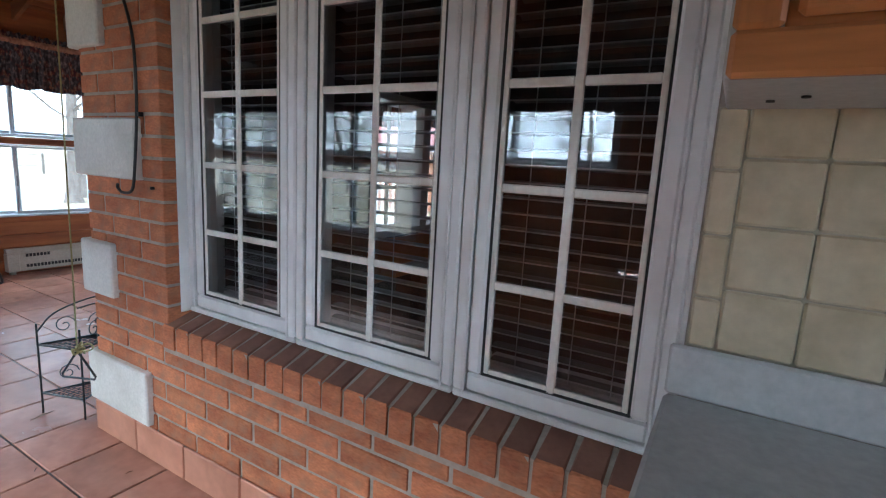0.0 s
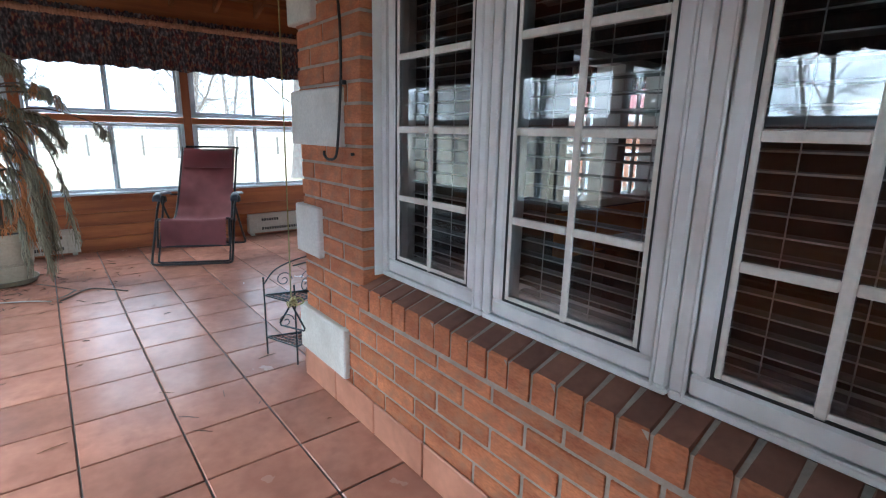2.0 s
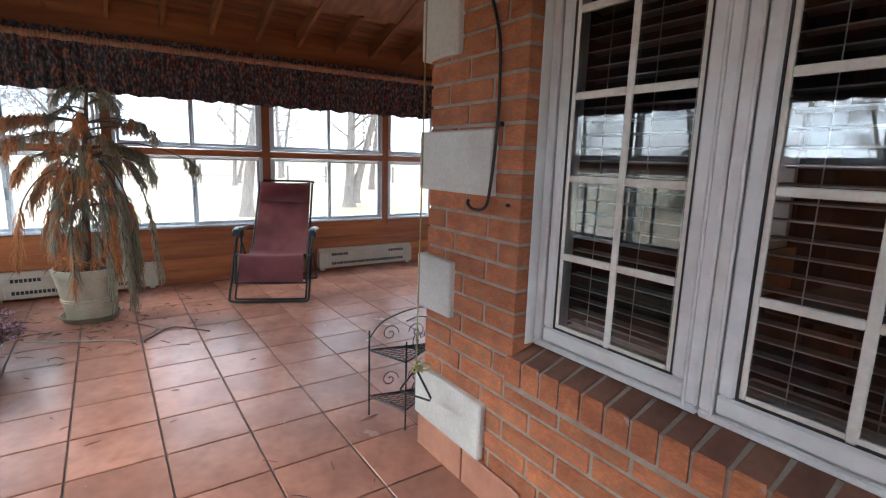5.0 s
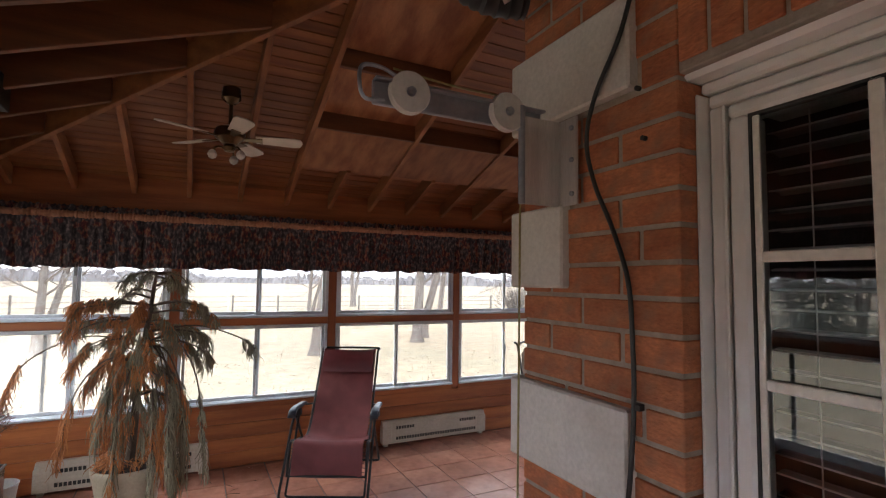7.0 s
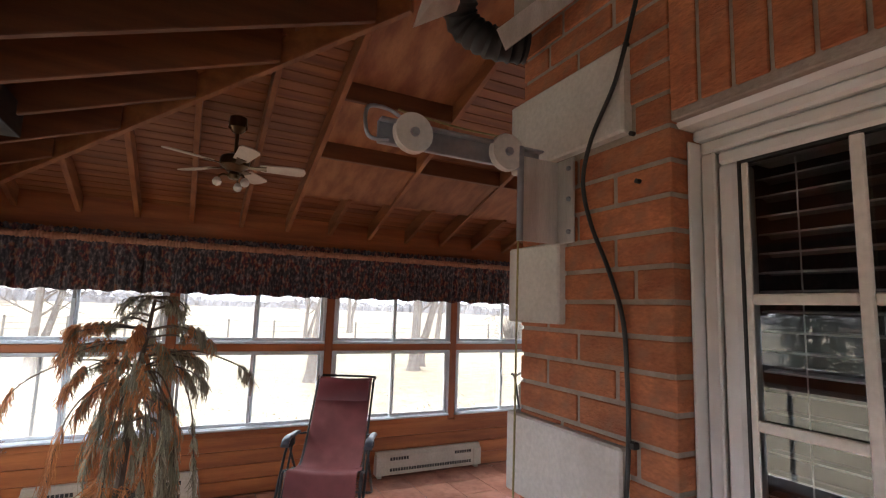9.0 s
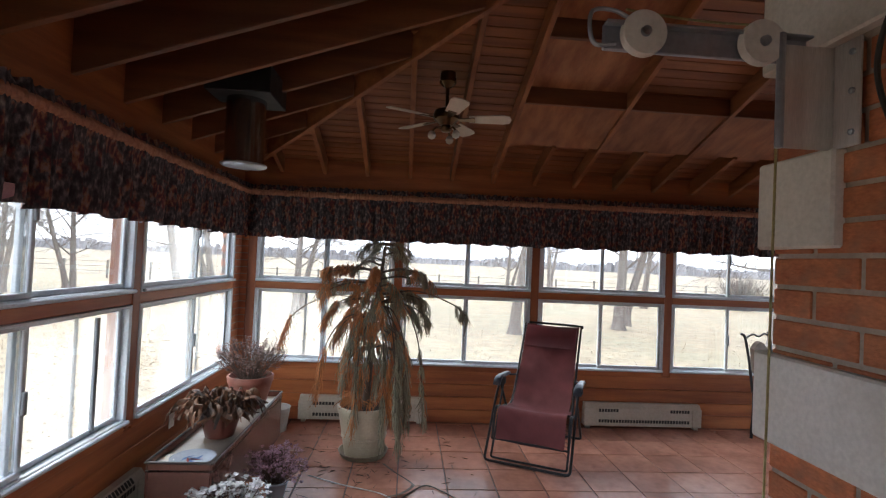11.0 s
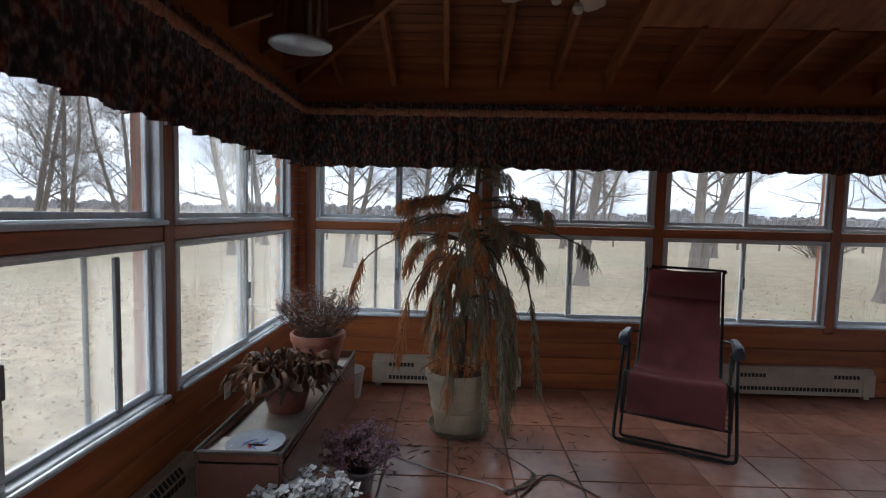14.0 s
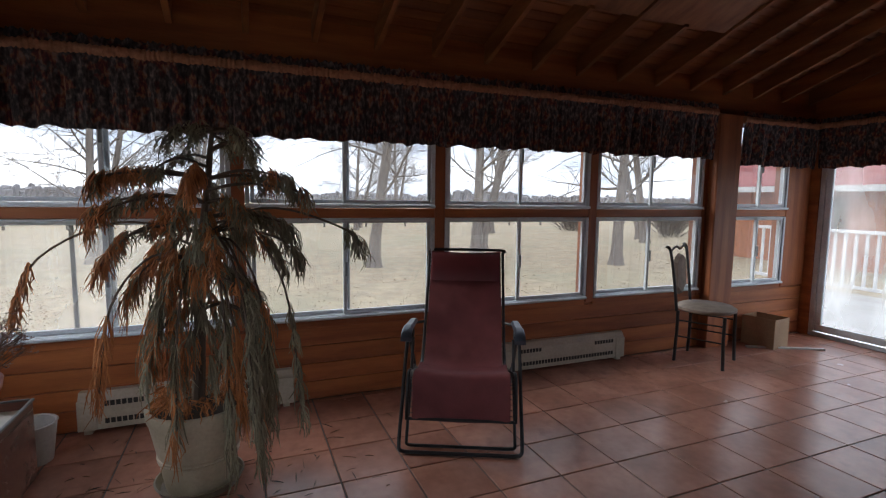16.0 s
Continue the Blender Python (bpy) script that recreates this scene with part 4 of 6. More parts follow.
for y in (IW0 + 0.31, IW1 - 0.31):
    part("muntin", MB().cbox(-1.951, -1.929, y - 0.012, y + 0.012, IZ0 + 0.05, IZ1 - 0.05, 0.003), M_VINYL, iw)
part("apron", MB().cbox(-1.83, -1.79, IW0 - 0.06, IW1 + 0.06, IZ0 - 0.3, IZ0 - 0.002, 0.004), M_OAK, iw, "orange wooden apron below the window")

# ---- house window ----
hw = tagged(new("window_house"), "white vinyl triple casement window with ivory muntins and blinds behind", "window", kind="structure")
UNITS = ((-1.535, -0.962), (-0.958, -0.362), (-0.358, 0.173))
GZ0, GZ1 = 0.722, 2.0
for i, (a, b) in enumerate(UNITS):
    fr = MB()
    f = 0.034
    for q in ((a, b, 0.648, 0.668), (a, b, 2.032, 2.06)):
        fr.cbox(q[0], q[1], 1.582, 1.72, q[2], q[3], 0.005)
    for q in ((a, a + f), (b - f, b)):
        fr.cbox(q[0], q[1], 1.582, 1.72, 0.668, 2.032, 0.006)
    part("frame", fr, M_VINYL, hw)
    bead = MB()
    for x in (a + f - 0.004, b - f - 0.004):
        bead.cbox(x, x + 0.008, 1.577, 1.585, 0.66, 2.03, 0.003)
    bead.cbox(a + f, b - f, 1.578, 1.585, 0.664, 0.672, 0.003)
    part("bead", bead, M_VINYL, hw, "thin ridge round the sash")
    sa = MB()
    s0, s1 = a + f + 0.003, b - f - 0.003
    w = 0.04
    for q in ((s0, s1, 0.671, GZ0), (s0, s1, GZ1, 2.03)):
        sa.cbox(q[0], q[1], 1.587, 1.66, q[2], q[3], 0.007)
    for q in ((s0, s0 + w), (s1 - w, s1)):
        sa.cbox(q[0], q[1], 1.587, 1.66, GZ0, GZ1, 0.007)
    so = part("sash", sa, M_VINYL, hw)
    g0, g1 = s0 + w, s1 - w
    gk = MB()
    for q in ((g0, g0 + 0.006, GZ0, GZ1), (g1 - 0.006, g1, GZ0, GZ1), (g0 + 0.006, g1 - 0.006, GZ0, GZ0 + 0.006), (g0 + 0.006, g1 - 0.006, GZ1 - 0.006, GZ1)):
        gk.box(q[0], q[1], 1.594, 1.612, q[2], q[3])
    part("gasket", gk, M_GASKET, so, "black rubber gasket")
    p = part("pane", MB().add([(g0 + 0.004, 1.606, GZ0 + 0.004), (g1 - 0.004, 1.606, GZ0 + 0.004), (g1 - 0.004, 1.606, GZ1 - 0.004), (g0 + 0.004, 1.606, GZ1 - 0.004)], [(0, 1, 2, 3)]), M_GLASS_HOUSE, so)
    p.visible_shadow = False
    gm = (g0 + g1) / 2
    part("muntin", MB().cbox(gm - 0.011, gm + 0.011, 1.594, 1.603, GZ0, GZ1, 0.003), M_MUNTIN, so, "ivory grille bar")
    inner = MB()
    for q in ((g0 + 0.006, GZ0 + 0.006, g0 + 0.02), (g1 - 0.02, GZ0 + 0.006, g1 - 0.006)):
        inner.cbox(q[0], q[2], 1.596, 1.603, GZ0 + 0.006, GZ1 - 0.006, 0.002)
    inner.cbox(g0 + 0.02, g1 - 0.02, 1.596, 1.603, GZ0 + 0.006, GZ0 + 0.02, 0.002)
    part("grille_edge", inner, M_MUNTIN, so, "ivory grille border")
    for k in range(1, 5):
        z = GZ0 + k * 0.2466
        part("muntin", MB().cbox(g0 + 0.02, gm - 0.011, 1.594, 1.603, z - 0.011, z + 0.011, 0.003).cbox(gm + 0.011, g1 - 0.02, 1.594, 1.603, z - 0.011, z + 0.011, 0.003), M_MUNTIN, so, "ivory grille bar")
    part("stool", MB().cbox(a + 0.002, b - 0.002, 1.725, 1.86, 0.655, 0.69, 0.006), M_VINYL, hw, "white inner window board")
    # blind
    bl = thing("venetian_blind", ((a + b) / 2, 1.71, 0.70), "grey slatted venetian blind hanging behind the casement, slats open", "blind", "blinds behind the house window")
    hwid = (b - a) / 2 - 0.06
    tilt = radians(-3)
    sl = MB()
    for (u0, v0), (u1, v1) in (((-0.024, -0.002), (-0.008, 0.003)), ((-0.008, 0.003), (0.008, 0.003)), ((0.008, 0.003), (0.024, -0.002))):
        sl.add([(-hwid, u0, v0), (hwid, u0, v0), (hwid, u1, v1), (-hwid, u1, v1), (-hwid, u0, v0 + 0.002), (hwid, u0, v0 + 0.002), (hwid, u1, v1 + 0.002), (-hwid, u1, v1 + 0.002)],
               [(0, 3, 2, 1), (4, 5, 6, 7), (0, 1, 5, 4), (2, 3, 7, 6)])
    me = sl.mesh("slat", M_BLIND_SHADED)
    # pale lip paints the sky-lit front edge of each slat
    lip = MB().cbox(-hwid, hwid, -0.0262, -0.0242, -0.0028, 0.0012, 0.0009).mesh("slat_edge", M_BLIND_LIT)
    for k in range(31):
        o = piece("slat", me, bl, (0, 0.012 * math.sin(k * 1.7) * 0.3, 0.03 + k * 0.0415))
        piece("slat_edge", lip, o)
        o.rotation_euler = (tilt + 0.05 * math.sin(k * 2.3), 0, 0.004 * math.sin(k * 3.1))
    part("bottom_rail", MB().cbox(-hwid, hwid, -0.025, 0.025, 0.0, 0.018, 0.004), M_BLIND_LIT, bl)
    part("head_rail", MB().cbox(-hwid, hwid, -0.025, 0.03, 1.31, 1.345, 0.004), M_BLIND_LIT, bl)
    for x in (-hwid * 0.62, hwid * 0.62, 0.02):
        part("cord", MB().tube([(x, -0.03, 0.01), (x, -0.03, 1.31)], 0.0016, 5), M_BLIND_LIT, bl)
trim = MB()
trim.cbox(X0, X1, 1.57, 1.70, 2.062, 2.088, 0.006)
trim.cbox(X0 - 0.015, X1 + 0.015, 1.525, 1.60, 2.089, 2.118, 0.01)
part("head_trim", trim, M_VINYL, hw, "white drip cap")
jm = MB()
jm.cbox(X0 + 0.001, -1.537, 1.55, 1.7, 0.648, 2.06, 0.003).cbox(0.1745, X1 + 0.012, 1.54, 1.7, 0.648, 2.06, 0.003)
part("jamb_trim", jm, M_VINYL, hw)
table = thing("side_table", (-0.5, 2.9, 0), "dark table standing in the dim room behind the window", "table")
part("tabletop", MB().cbox(-0.7, 0.7, -0.4, 0.4, 0.71, 0.75, 0.01), M_BLACK_METAL, table)
for x in (-0.62, 0.62):
    for y in (-0.33, 0.33):
        part("leg", MB().cbox(x - 0.03, x + 0.03, y - 0.03, y + 0.03, 0, 0.71), M_BLACK_METAL, table)

# ---- kitchen end ----
cab = thing("wall_cabinet", (0.2, YB, 1.385), "honey oak wall cabinet with a raised panel door", "cabinet")
part("body", MB().cbox(0.0, 0.9, -0.315, -0.004, 0.0, 0.72, 0.003), M_LAMINATE, cab, "pale laminate carcass")
for dx in (0.0, 0.449):
    dr = part("door", MB().cbox(dx + 0.056, dx + 0.392, -0.322, -0.318, 0.05, 0.65, 0.002).cbox(dx + 0.066, dx + 0.382, -0.337, -0.3215, 0.06, 0.64, 0.0145), M_OAK, cab, "honey oak raised panel door")
    for z0, z1 in ((-0.004, 0.05), (0.65, 0.724)):
        part("rail", MB().cbox(dx + 0.004, dx + 0.444, -0.338, -0.318, z0, z1, 0.006), M_OAK, dr)
    for x0 in (0.004, 0.392):
        part("stile", MB().cbox(dx + x0, dx + x0 + 0.052, -0.338, -0.318, 0.05, 0.65, 0.006), M_OAK_Z, dr)
for x in (0.06, 0.10):
    part("screw", MB().lathe([(0.006, 0), (0.006, -0.003), (0.0005, -0.003)], 8, pose(x, -0.06 - x, -0.0005)), M_DARK, cab)
unit = thing("base_cabinet", (0.165, YB, 0), "grey laminate base cabinet below the counter", "cabinet")
part("body", MB().cbox(0.02, 1.3, -0.6, -0.02, 0.0, 0.81, 0.003), M_LAMINATE, unit)
part("plinth", MB().box(0.02, 1.3, -0.607, -0.601, 0.0, 0.1), M_DARK, unit)
top = thing("countertop", (0.165, YB, 0.812), "grey laminate countertop with a pale upstand", "countertop")
part("slab", MB().cbox(0.0, 1.32, -0.63, -0.016, 0.0, 0.04, 0.008), M_COUNTER, top)
part("upstand", MB().cbox(0.0, 1.32, -0.028, -0.014, 0.041, 0.14, 0.005), M_LAMINATE, top, "pale laminate upstand")
SPL = part("wall_splash", MB().box(0.19, 1.5, YB - 0.008, YB + 0.02, 0.95, 1.39), M_SPLASH_JOINT, None, "beige ceramic splashback tiles over the counter", kind="structure")

# ---- valances ----


def valance(name, run, lift):
    """A gathered cloth pelmet along a line. run: start, end and the unit way into the room."""
    a, b, n = (Vector((*p, 0)) for p in run)
    length = (b - a).length
    d = (b - a) / length
    th = thing(name, (0, 0, 0), "dark floral gathered cloth valance over the windows", "valance", "window valances")
    cols = int(length / 0.0125)
    g = random.Random(len(name) + cols)
    ph = [g.uniform(0, 6.28) for _ in range(6)]
    rows = ((0.0, 1.0, 0.0), (0.08, 0.95, 0.006), (0.2, 0.75, 0.012), (0.31, 0.5, 0.016), (0.36, 0.25, 0.02), (0.40, 0.12, 0.026), (0.43, 0.12, 0.026), (0.455, 0.3, 0.018), (0.49, 0.7, 0.008))
    vs, fs = [], []
    for k in range(cols + 1):
        s = k * length / cols
        big = math.sin(s * 43 + ph[0] + 1.8 * math.sin(s * 9 + ph[1])) + 0.6 * math.sin(s * 71 + ph[2] + 2.2 * math.sin(s * 13 + ph[3]))
        fine = math.sin(s * 150 + ph[4] + 2 * math.sin(s * 31))
        z0 = 1.722 + lift * s + 0.007 * math.sin(s * 24 + ph[5]) + 0.006 * big * 0.5
        for h, amp, off in rows:
            z = z0 + h if h < 0.3 else 1.722 + lift * s + h + (0.007 * fine if h > 0.47 else 0)
            p = a + d * s + n * (0.07 + off + 0.019 * amp * big + 0.006 * amp * fine)
            vs.append((p.x, p.y, z))
    m = len(rows)
    for k in range(cols):
        for r in range(m - 1):
            fs.append((k * m + r, (k + 1) * m + r, (k + 1) * m + r + 1, k * m + r + 1))
    part("cloth", MB().add(vs, fs), M_VALANCE, th, smooth=True)
    pts, rs = [], []
    for k in range(int(length / 0.012)):
        s = k * 0.012
        p = a + d * s + n * 0.075
        pts.append((p.x, p.y, 2.137 + lift * s + 0.002 * math.sin(s * 30)))
        rs.append(0.034 + 0.004 * math.sin(s * 260 + 3 * math.sin(s * 17)))
    part("rod_sleeve", MB().tube(pts, rs, 9), M_ROD, th, "gathered brown rod sleeve", smooth=True)
    bd = MB()
    for k in range(int(length / 1.3)):
        p = a + d * (0.6 + k * 1.3)
        q = p + n * 0.075
        bd.tube([(p.x, p.y, 2.15), (q.x, q.y, 2.137)], 0.008, 6)
    part("bracket", bd, M_BLACK_METAL, th)
    return th


valance("valance", ((XW, YS + 0.06), (XW, 4.46), (1, 0)), 0.007)
sv_ = valance("valance", ((XW + 0.06, YS), (XE, YS), (0, 1)), -0.004)
part("lining", MB().add([(-2.66, YS + 0.085, 1.79), (-2.675, YS + 0.09, 1.70), (-2.75, YS + 0.085, 1.712), (-2.84, YS + 0.08, 1.742), (-2.85, YS + 0.08, 1.79)], [(0, 1, 2, 3, 4)]), M_PINK_LINING, sv_, "pinkish lining hanging loose")
valance("valance", ((XW, 4.8), (XW, YN - 0.05), (1, 0)), 0.0)
valance("valance", ((XW + 0.1, YN), (XC - 0.1, YN), (0, -1)), 0.0)

# ---- heaters ----


def heater(place, rz, length, label):
    h = thing("baseboard_heater", place, label, "heater", "heaters along the window walls", rz)
    b = MB()
    b.add([(0, 0.0, 0.03), (0, 0.075, 0.03), (0, 0.075, 0.20), (0, 0.045, 0.245), (0, 0.0, 0.245),
           (length, 0.0, 0.03), (length, 0.075, 0.03), (length, 0.075, 0.20), (length, 0.045, 0.245), (length, 0.0, 0.245)],
          [(0, 1, 2, 3, 4), (9, 8, 7, 6, 5), (0, 5, 6, 1), (1, 6, 7, 2), (2, 7, 8, 3), (3, 8, 9, 4), (4, 9, 5, 0)])
    part("casing", b, M_HEATER, h)
    part("foot", MB().box(0.02, 0.06, 0.01, 0.06, 0, 0.031), M_HEATER, h)
    part("foot", MB().box(length - 0.06, length - 0.02, 0.01, 0.06, 0, 0.031), M_HEATER, h)
    part("end_cap", MB().cbox(-0.006, 0.09, -0.001, 0.079, 0.028, 0.204, 0.004), M_HEATER, h)
    part("end_cap", MB().cbox(length - 0.09, length + 0.006, -0.001, 0.079, 0.028, 0.204, 0.004), M_HEATER, h)
    me = MB().cbox(0, 0.022, 0.0745, 0.0775, 0, 0.03, 0.001).mesh("louvre", M_DARK)
    n = int((length - 0.24) / 0.029)
    for z in (0.062, 0.165):
        for k in range(n):
            if z < 0.1 or k < 7 or k > n - 8:
                piece("louvre", me, h, (0.12 + k * 0.029, 0, z))
    if rz == 0:
        sl = MB().cbox(0, 0.02, -0.001, 0.0015, 0, 0.036, 0.001).mesh("louvre", M_DARK)
        for k in range(n):
            o = piece("louvre", sl, h, (0.12 + k * 0.029, 0.0715, 0.206))
            o.rotation_euler = (radians(33.7), 0, 0)
    return h


heater((XW, 0.75, 0), -90, 1.17, "beige enamel baseboard heater behind the potted plant")
heater((XW, 3.51, 0), -90, 1.18, "beige enamel baseboard heater behind the recliner")
heater((-3.97, YS, 0), 0, 1.5, "beige enamel baseboard heater along the south wainscot")
outlet = thing("wall_outlet", (-4.42, YS, 0.33), "small ivory wall outlet on the wainscot", "outlet")
part("plate", MB().cbox(-0.036, 0.036, 0.0, 0.007, 0, 0.115, 0.003), M_NYLON, outlet)
part("socket", MB().cbox(-0.017, 0.017, 0.0072, 0.0095, 0.02, 0.05, 0.003), M_QUOIN, outlet)
part("socket", MB().cbox(-0.017, 0.017, 0.0072, 0.0095, 0.065, 0.095, 0.003), M_QUOIN, outlet)

# ---- recliner ----
rec = thing("recliner", (-5.0, 1.70, 0), "folding recliner with a burgundy mesh sling and black tube frame", "chair", rz=-26)
HW = 0.302
prof = [(-0.60, 1.0), (-0.53, 0.90), (-0.42, 0.74), (-0.30, 0.565), (-0.19, 0.425), (-0.09, 0.355), (0.04, 0.35), (0.17, 0.385), (0.25, 0.40), (0.285, 0.37), (0.312, 0.28), (0.335, 0.16)]
line = bend([(u, 0, z) for u, z in prof], 4)


def sling(lo, hi, half, material, name, label, off=0.0, fat=0.006):
    pts = line[lo:hi]
    nv = 9
    vs, fs = [], []
    for p in pts:
        for j in range(nv):
            t = j / (nv - 1) * 2 - 1
            sag = 0.022 * (1 - t * t)
            vs.append((p.x + off - sag * 0.4, t * half, p.z - sag * 0.7 + off * 0.6))
    k = len(vs)
    vs += [(x - fat, y, z - fat) for x, y, z in vs]
    for i in range(len(pts) - 1):
        for j in range(nv - 1):
            q = (i * nv + j, i * nv + j + 1, (i + 1) * nv + j + 1, (i + 1) * nv + j)
            fs += [q, tuple(v + k for v in q[::-1])]
    for i in range(len(pts) - 1):
        for j in (0, nv - 1):
            fs.append((i * nv + j, (i + 1) * nv + j, (i + 1) * nv + j + k, i * nv + j + k))
    for i in (0, len(pts) - 1):
        for j in range(nv - 1):
            fs.append((i * nv + j, i * nv + j + 1, i * nv + j + 1 + k, i * nv + j + k))
    return part(name, MB().add(vs, fs), material, rec, label, smooth=True)


sling(0, 23, HW - 0.055, M_SLING, "backrest", "burgundy mesh sling back")
sling(21, len(line), HW - 0.03, M_SLING, "seat", "burgundy mesh sling seat and leg rest")
part("headrest", MB().add([(-0.565 + u, s * 0.232, 0.975 + z) for s in (-1, -0.6, 0, 0.6, 1) for u, z in ((0.0, 0.012), (0.045, -0.012), (0.088, -0.09), (0.105, -0.17), (0.06, -0.175), (0.02, -0.09))],
     [(a * 6 + i, a * 6 + (i + 1) % 6, (a + 1) * 6 + (i + 1) % 6, (a + 1) * 6 + i) for a in range(4) for i in range(6)] + [(0, 1, 2, 3, 4, 5)[::-1], (24, 25, 26, 27, 28, 29)]), M_PAD, rec, "padded burgundy headrest, its shading painted darker", smooth=True)
back_u = line[0:25]
for s in (-1, 1):
    part("back_tube", MB().tube([(p.x - 0.012, s * HW * 0.87, p.z - 0.012) for p in back_u], 0.0105, 8), M_BLACK_METAL, rec, smooth=True)
    part("seat_tube", MB().tube([(p.x - 0.012, s * HW, p.z - 0.014) for p in line[22:]], 0.0105, 8), M_BLACK_METAL, rec, smooth=True)
    y = s * (HW + 0.03)
    part("leg", MB().tube(bend([(0.02, y, 0.565), (0.13, y, 0.47), (0.29, y, 0.23), (0.40, y, 0.07), (0.425, y * 0.98, 0.025), (0.425, y * 0.88, 0.013)], 4), 0.0105, 8), M_BLACK_METAL, rec, smooth=True)
    part("leg", MB().tube(bend([(0.06, y * 0.95, 0.53), (-0.05, y * 0.95, 0.4), (-0.25, y * 0.95, 0.2), (-0.40, y * 0.95, 0.05), (-0.43, y * 0.93, 0.02), (-0.435, y * 0.85, 0.013)], 4), 0.0105, 8), M_BLACK_METAL, rec, smooth=True)
    part("leg", MB().tube(bend([(0.05, y * 0.9, 0.54), (0.18, y * 0.9, 0.3), (0.335, y * 0.9, 0.06), (0.35, y * 0.89, 0.02), (0.35, y * 0.82, 0.013)], 4), 0.009, 8), M_BLACK_METAL, rec, smooth=True)
    arm = MB()
    prof_a = bend([(0.145, y, 0.55), (0.12, y, 0.585), (0.05, y, 0.60), (-0.05, y, 0.59), (-0.17, y, 0.582), (-0.25, y, 0.57)], 4)
    vs, fs = [], []
    for i, p in enumerate(prof_a):
        wd = 0.033 - 0.009 * i / len(prof_a)
        vs += [(p.x, p.y - wd, p.z - 0.012), (p.x, p.y - wd, p.z), (p.x, p.y - wd * 0.6, p.z + 0.012), (p.x, p.y + wd * 0.6, p.z + 0.012), (p.x, p.y + wd, p.z), (p.x, p.y + wd, p.z - 0.012)]
    for i in range(len(prof_a) - 1):
        for j in range(6):
            fs.append((i * 6 + j, i * 6 + (j + 1) % 6, (i + 1) * 6 + (j + 1) % 6, (i + 1) * 6 + j))
    fs += [tuple(range(6)), tuple(range(len(vs) - 6, len(vs)))[::-1]]
    part("armrest", arm.add(vs, fs), M_BLUE_PLASTIC, rec, "dark blue-grey plastic armrest", smooth=True)
    part("lock_knob", MB().cbox(-0.1, -0.03, y - 0.022, y + 0.022, 0.50, 0.565, 0.012), M_BLACK, rec)
    part("arm_link", MB().tube([(-0.24, y * 0.95, 0.555), (-0.30, s * HW * 0.9, 0.55)], 0.009, 8), M_BLACK_METAL, rec)
    lace = MB()
    for i in range(2, 22, 1):
        p = line[i]
        lace.tube([(p.x, s * (HW - 0.062), p.z), (p.x - 0.012, s * HW * 0.87, p.z - 0.008)], 0.0022, 4)
    for i in range(23, len(line), 1):
        p = line[i]
        lace.tube([(p.x, s * (HW - 0.034), p.z), (p.x - 0.012, s * HW, p.z - 0.012)], 0.0022, 4)
    part("lacing", lace, M_BLACK, rec, "black elastic lacing", kind="stuff")
part("cross_bar", MB().tube([(0.425, -HW, 0.013), (0.425, HW, 0.013)], 0.0105, 8), M_BLACK_METAL, rec)
part("cross_bar", MB().tube([(0.35, -HW * 0.92, 0.013), (0.35, HW * 0.92, 0.013)], 0.009, 8), M_BLACK_METAL, rec)
part("cross_bar", MB().tube([(-0.435, -HW * 0.93, 0.013), (-0.435, HW * 0.93, 0.013)], 0.0105, 8), M_BLACK_METAL, rec)
part("cross_bar", MB().tube(bend([(line[0].x - 0.005, -HW * 0.87, line[0].z - 0.012), (line[0].x - 0.014, -HW * 0.8, line[0].z + 0.006), (line[0].x - 0.014, HW * 0.8, line[0].z + 0.006), (line[0].x - 0.005, HW * 0.87, line[0].z - 0.012)], 4), 0.0105, 8), M_BLACK_METAL, rec)
part("cross_bar", MB().tube([(0.325, -HW, 0.155), (0.325, HW, 0.155)], 0.009, 8), M_BLACK_METAL, rec)

# ---- weeping potted conifer ----


def pot(parent, r0, r1, h, material, rim=0.03, bands=0, name="pot"):
    pr = [(0.001, 0.0), (r0, 0.0)]
    pr += [(r0 + (r1 - r0) * 0.92 * t, (h - rim) * t) for t in (0.2, 0.4)]
    for k in range(bands):
        t = 0.42 + k * 0.05
        r = r0 + (r1 - r0) * 0.92 * t
        pr += [(r, (h - rim) * t), (r + 0.006, (h - rim) * (t + 0.01)), (r + 0.006, (h - rim) * (t + 0.03)), (r + 0.001, (h - rim) * (t + 0.04))]
    pr += [(r0 + (r1 - r0) * 0.92 * 0.8, (h - rim) * 0.8), (r0 + (r1 - r0) * 0.92, h - rim), (r1, h - rim + 0.002), (r1 + 0.006, h - 0.006), (r1 + 0.002, h), (r1 - 0.012, h), (r1 - 0.02, h - 0.05)]
    part(name, MB().lathe(pr, 32), material, parent, smooth=True)
    part("soil", MB().lathe([(r1 - 0.016, h - 0.045), (r1 * 0.5, h - 0.035), (0.001, h - 0.03)], 24), M_SOIL, parent, "dry dark soil")


con = thing("potted_conifer", (-4.86, 0.25, 0), "dying weeping conifer with orange needles in a cream pot", "plant")
part("saucer", MB().lathe([(0.001, 0.0), (0.175, 0.0), (0.198, 0.04), (0.19, 0.042), (0.17, 0.008), (0.001, 0.008)], 32), M_SAUCER, con, "dull green-brown plastic saucer", smooth=True)
pot(con, 0.145, 0.215, 0.40, M_CREAM_POT, 0.055, 2)
g = random.Random(12)
trunk_line = bend([(0, 0, 0.36), (0.01, 0.02, 0.7), (-0.03, 0.03, 1.05), (-0.06, 0.07, 1.4), (-0.10, 0.09, 1.62), (-0.10, 0.10, 1.69)], 5)
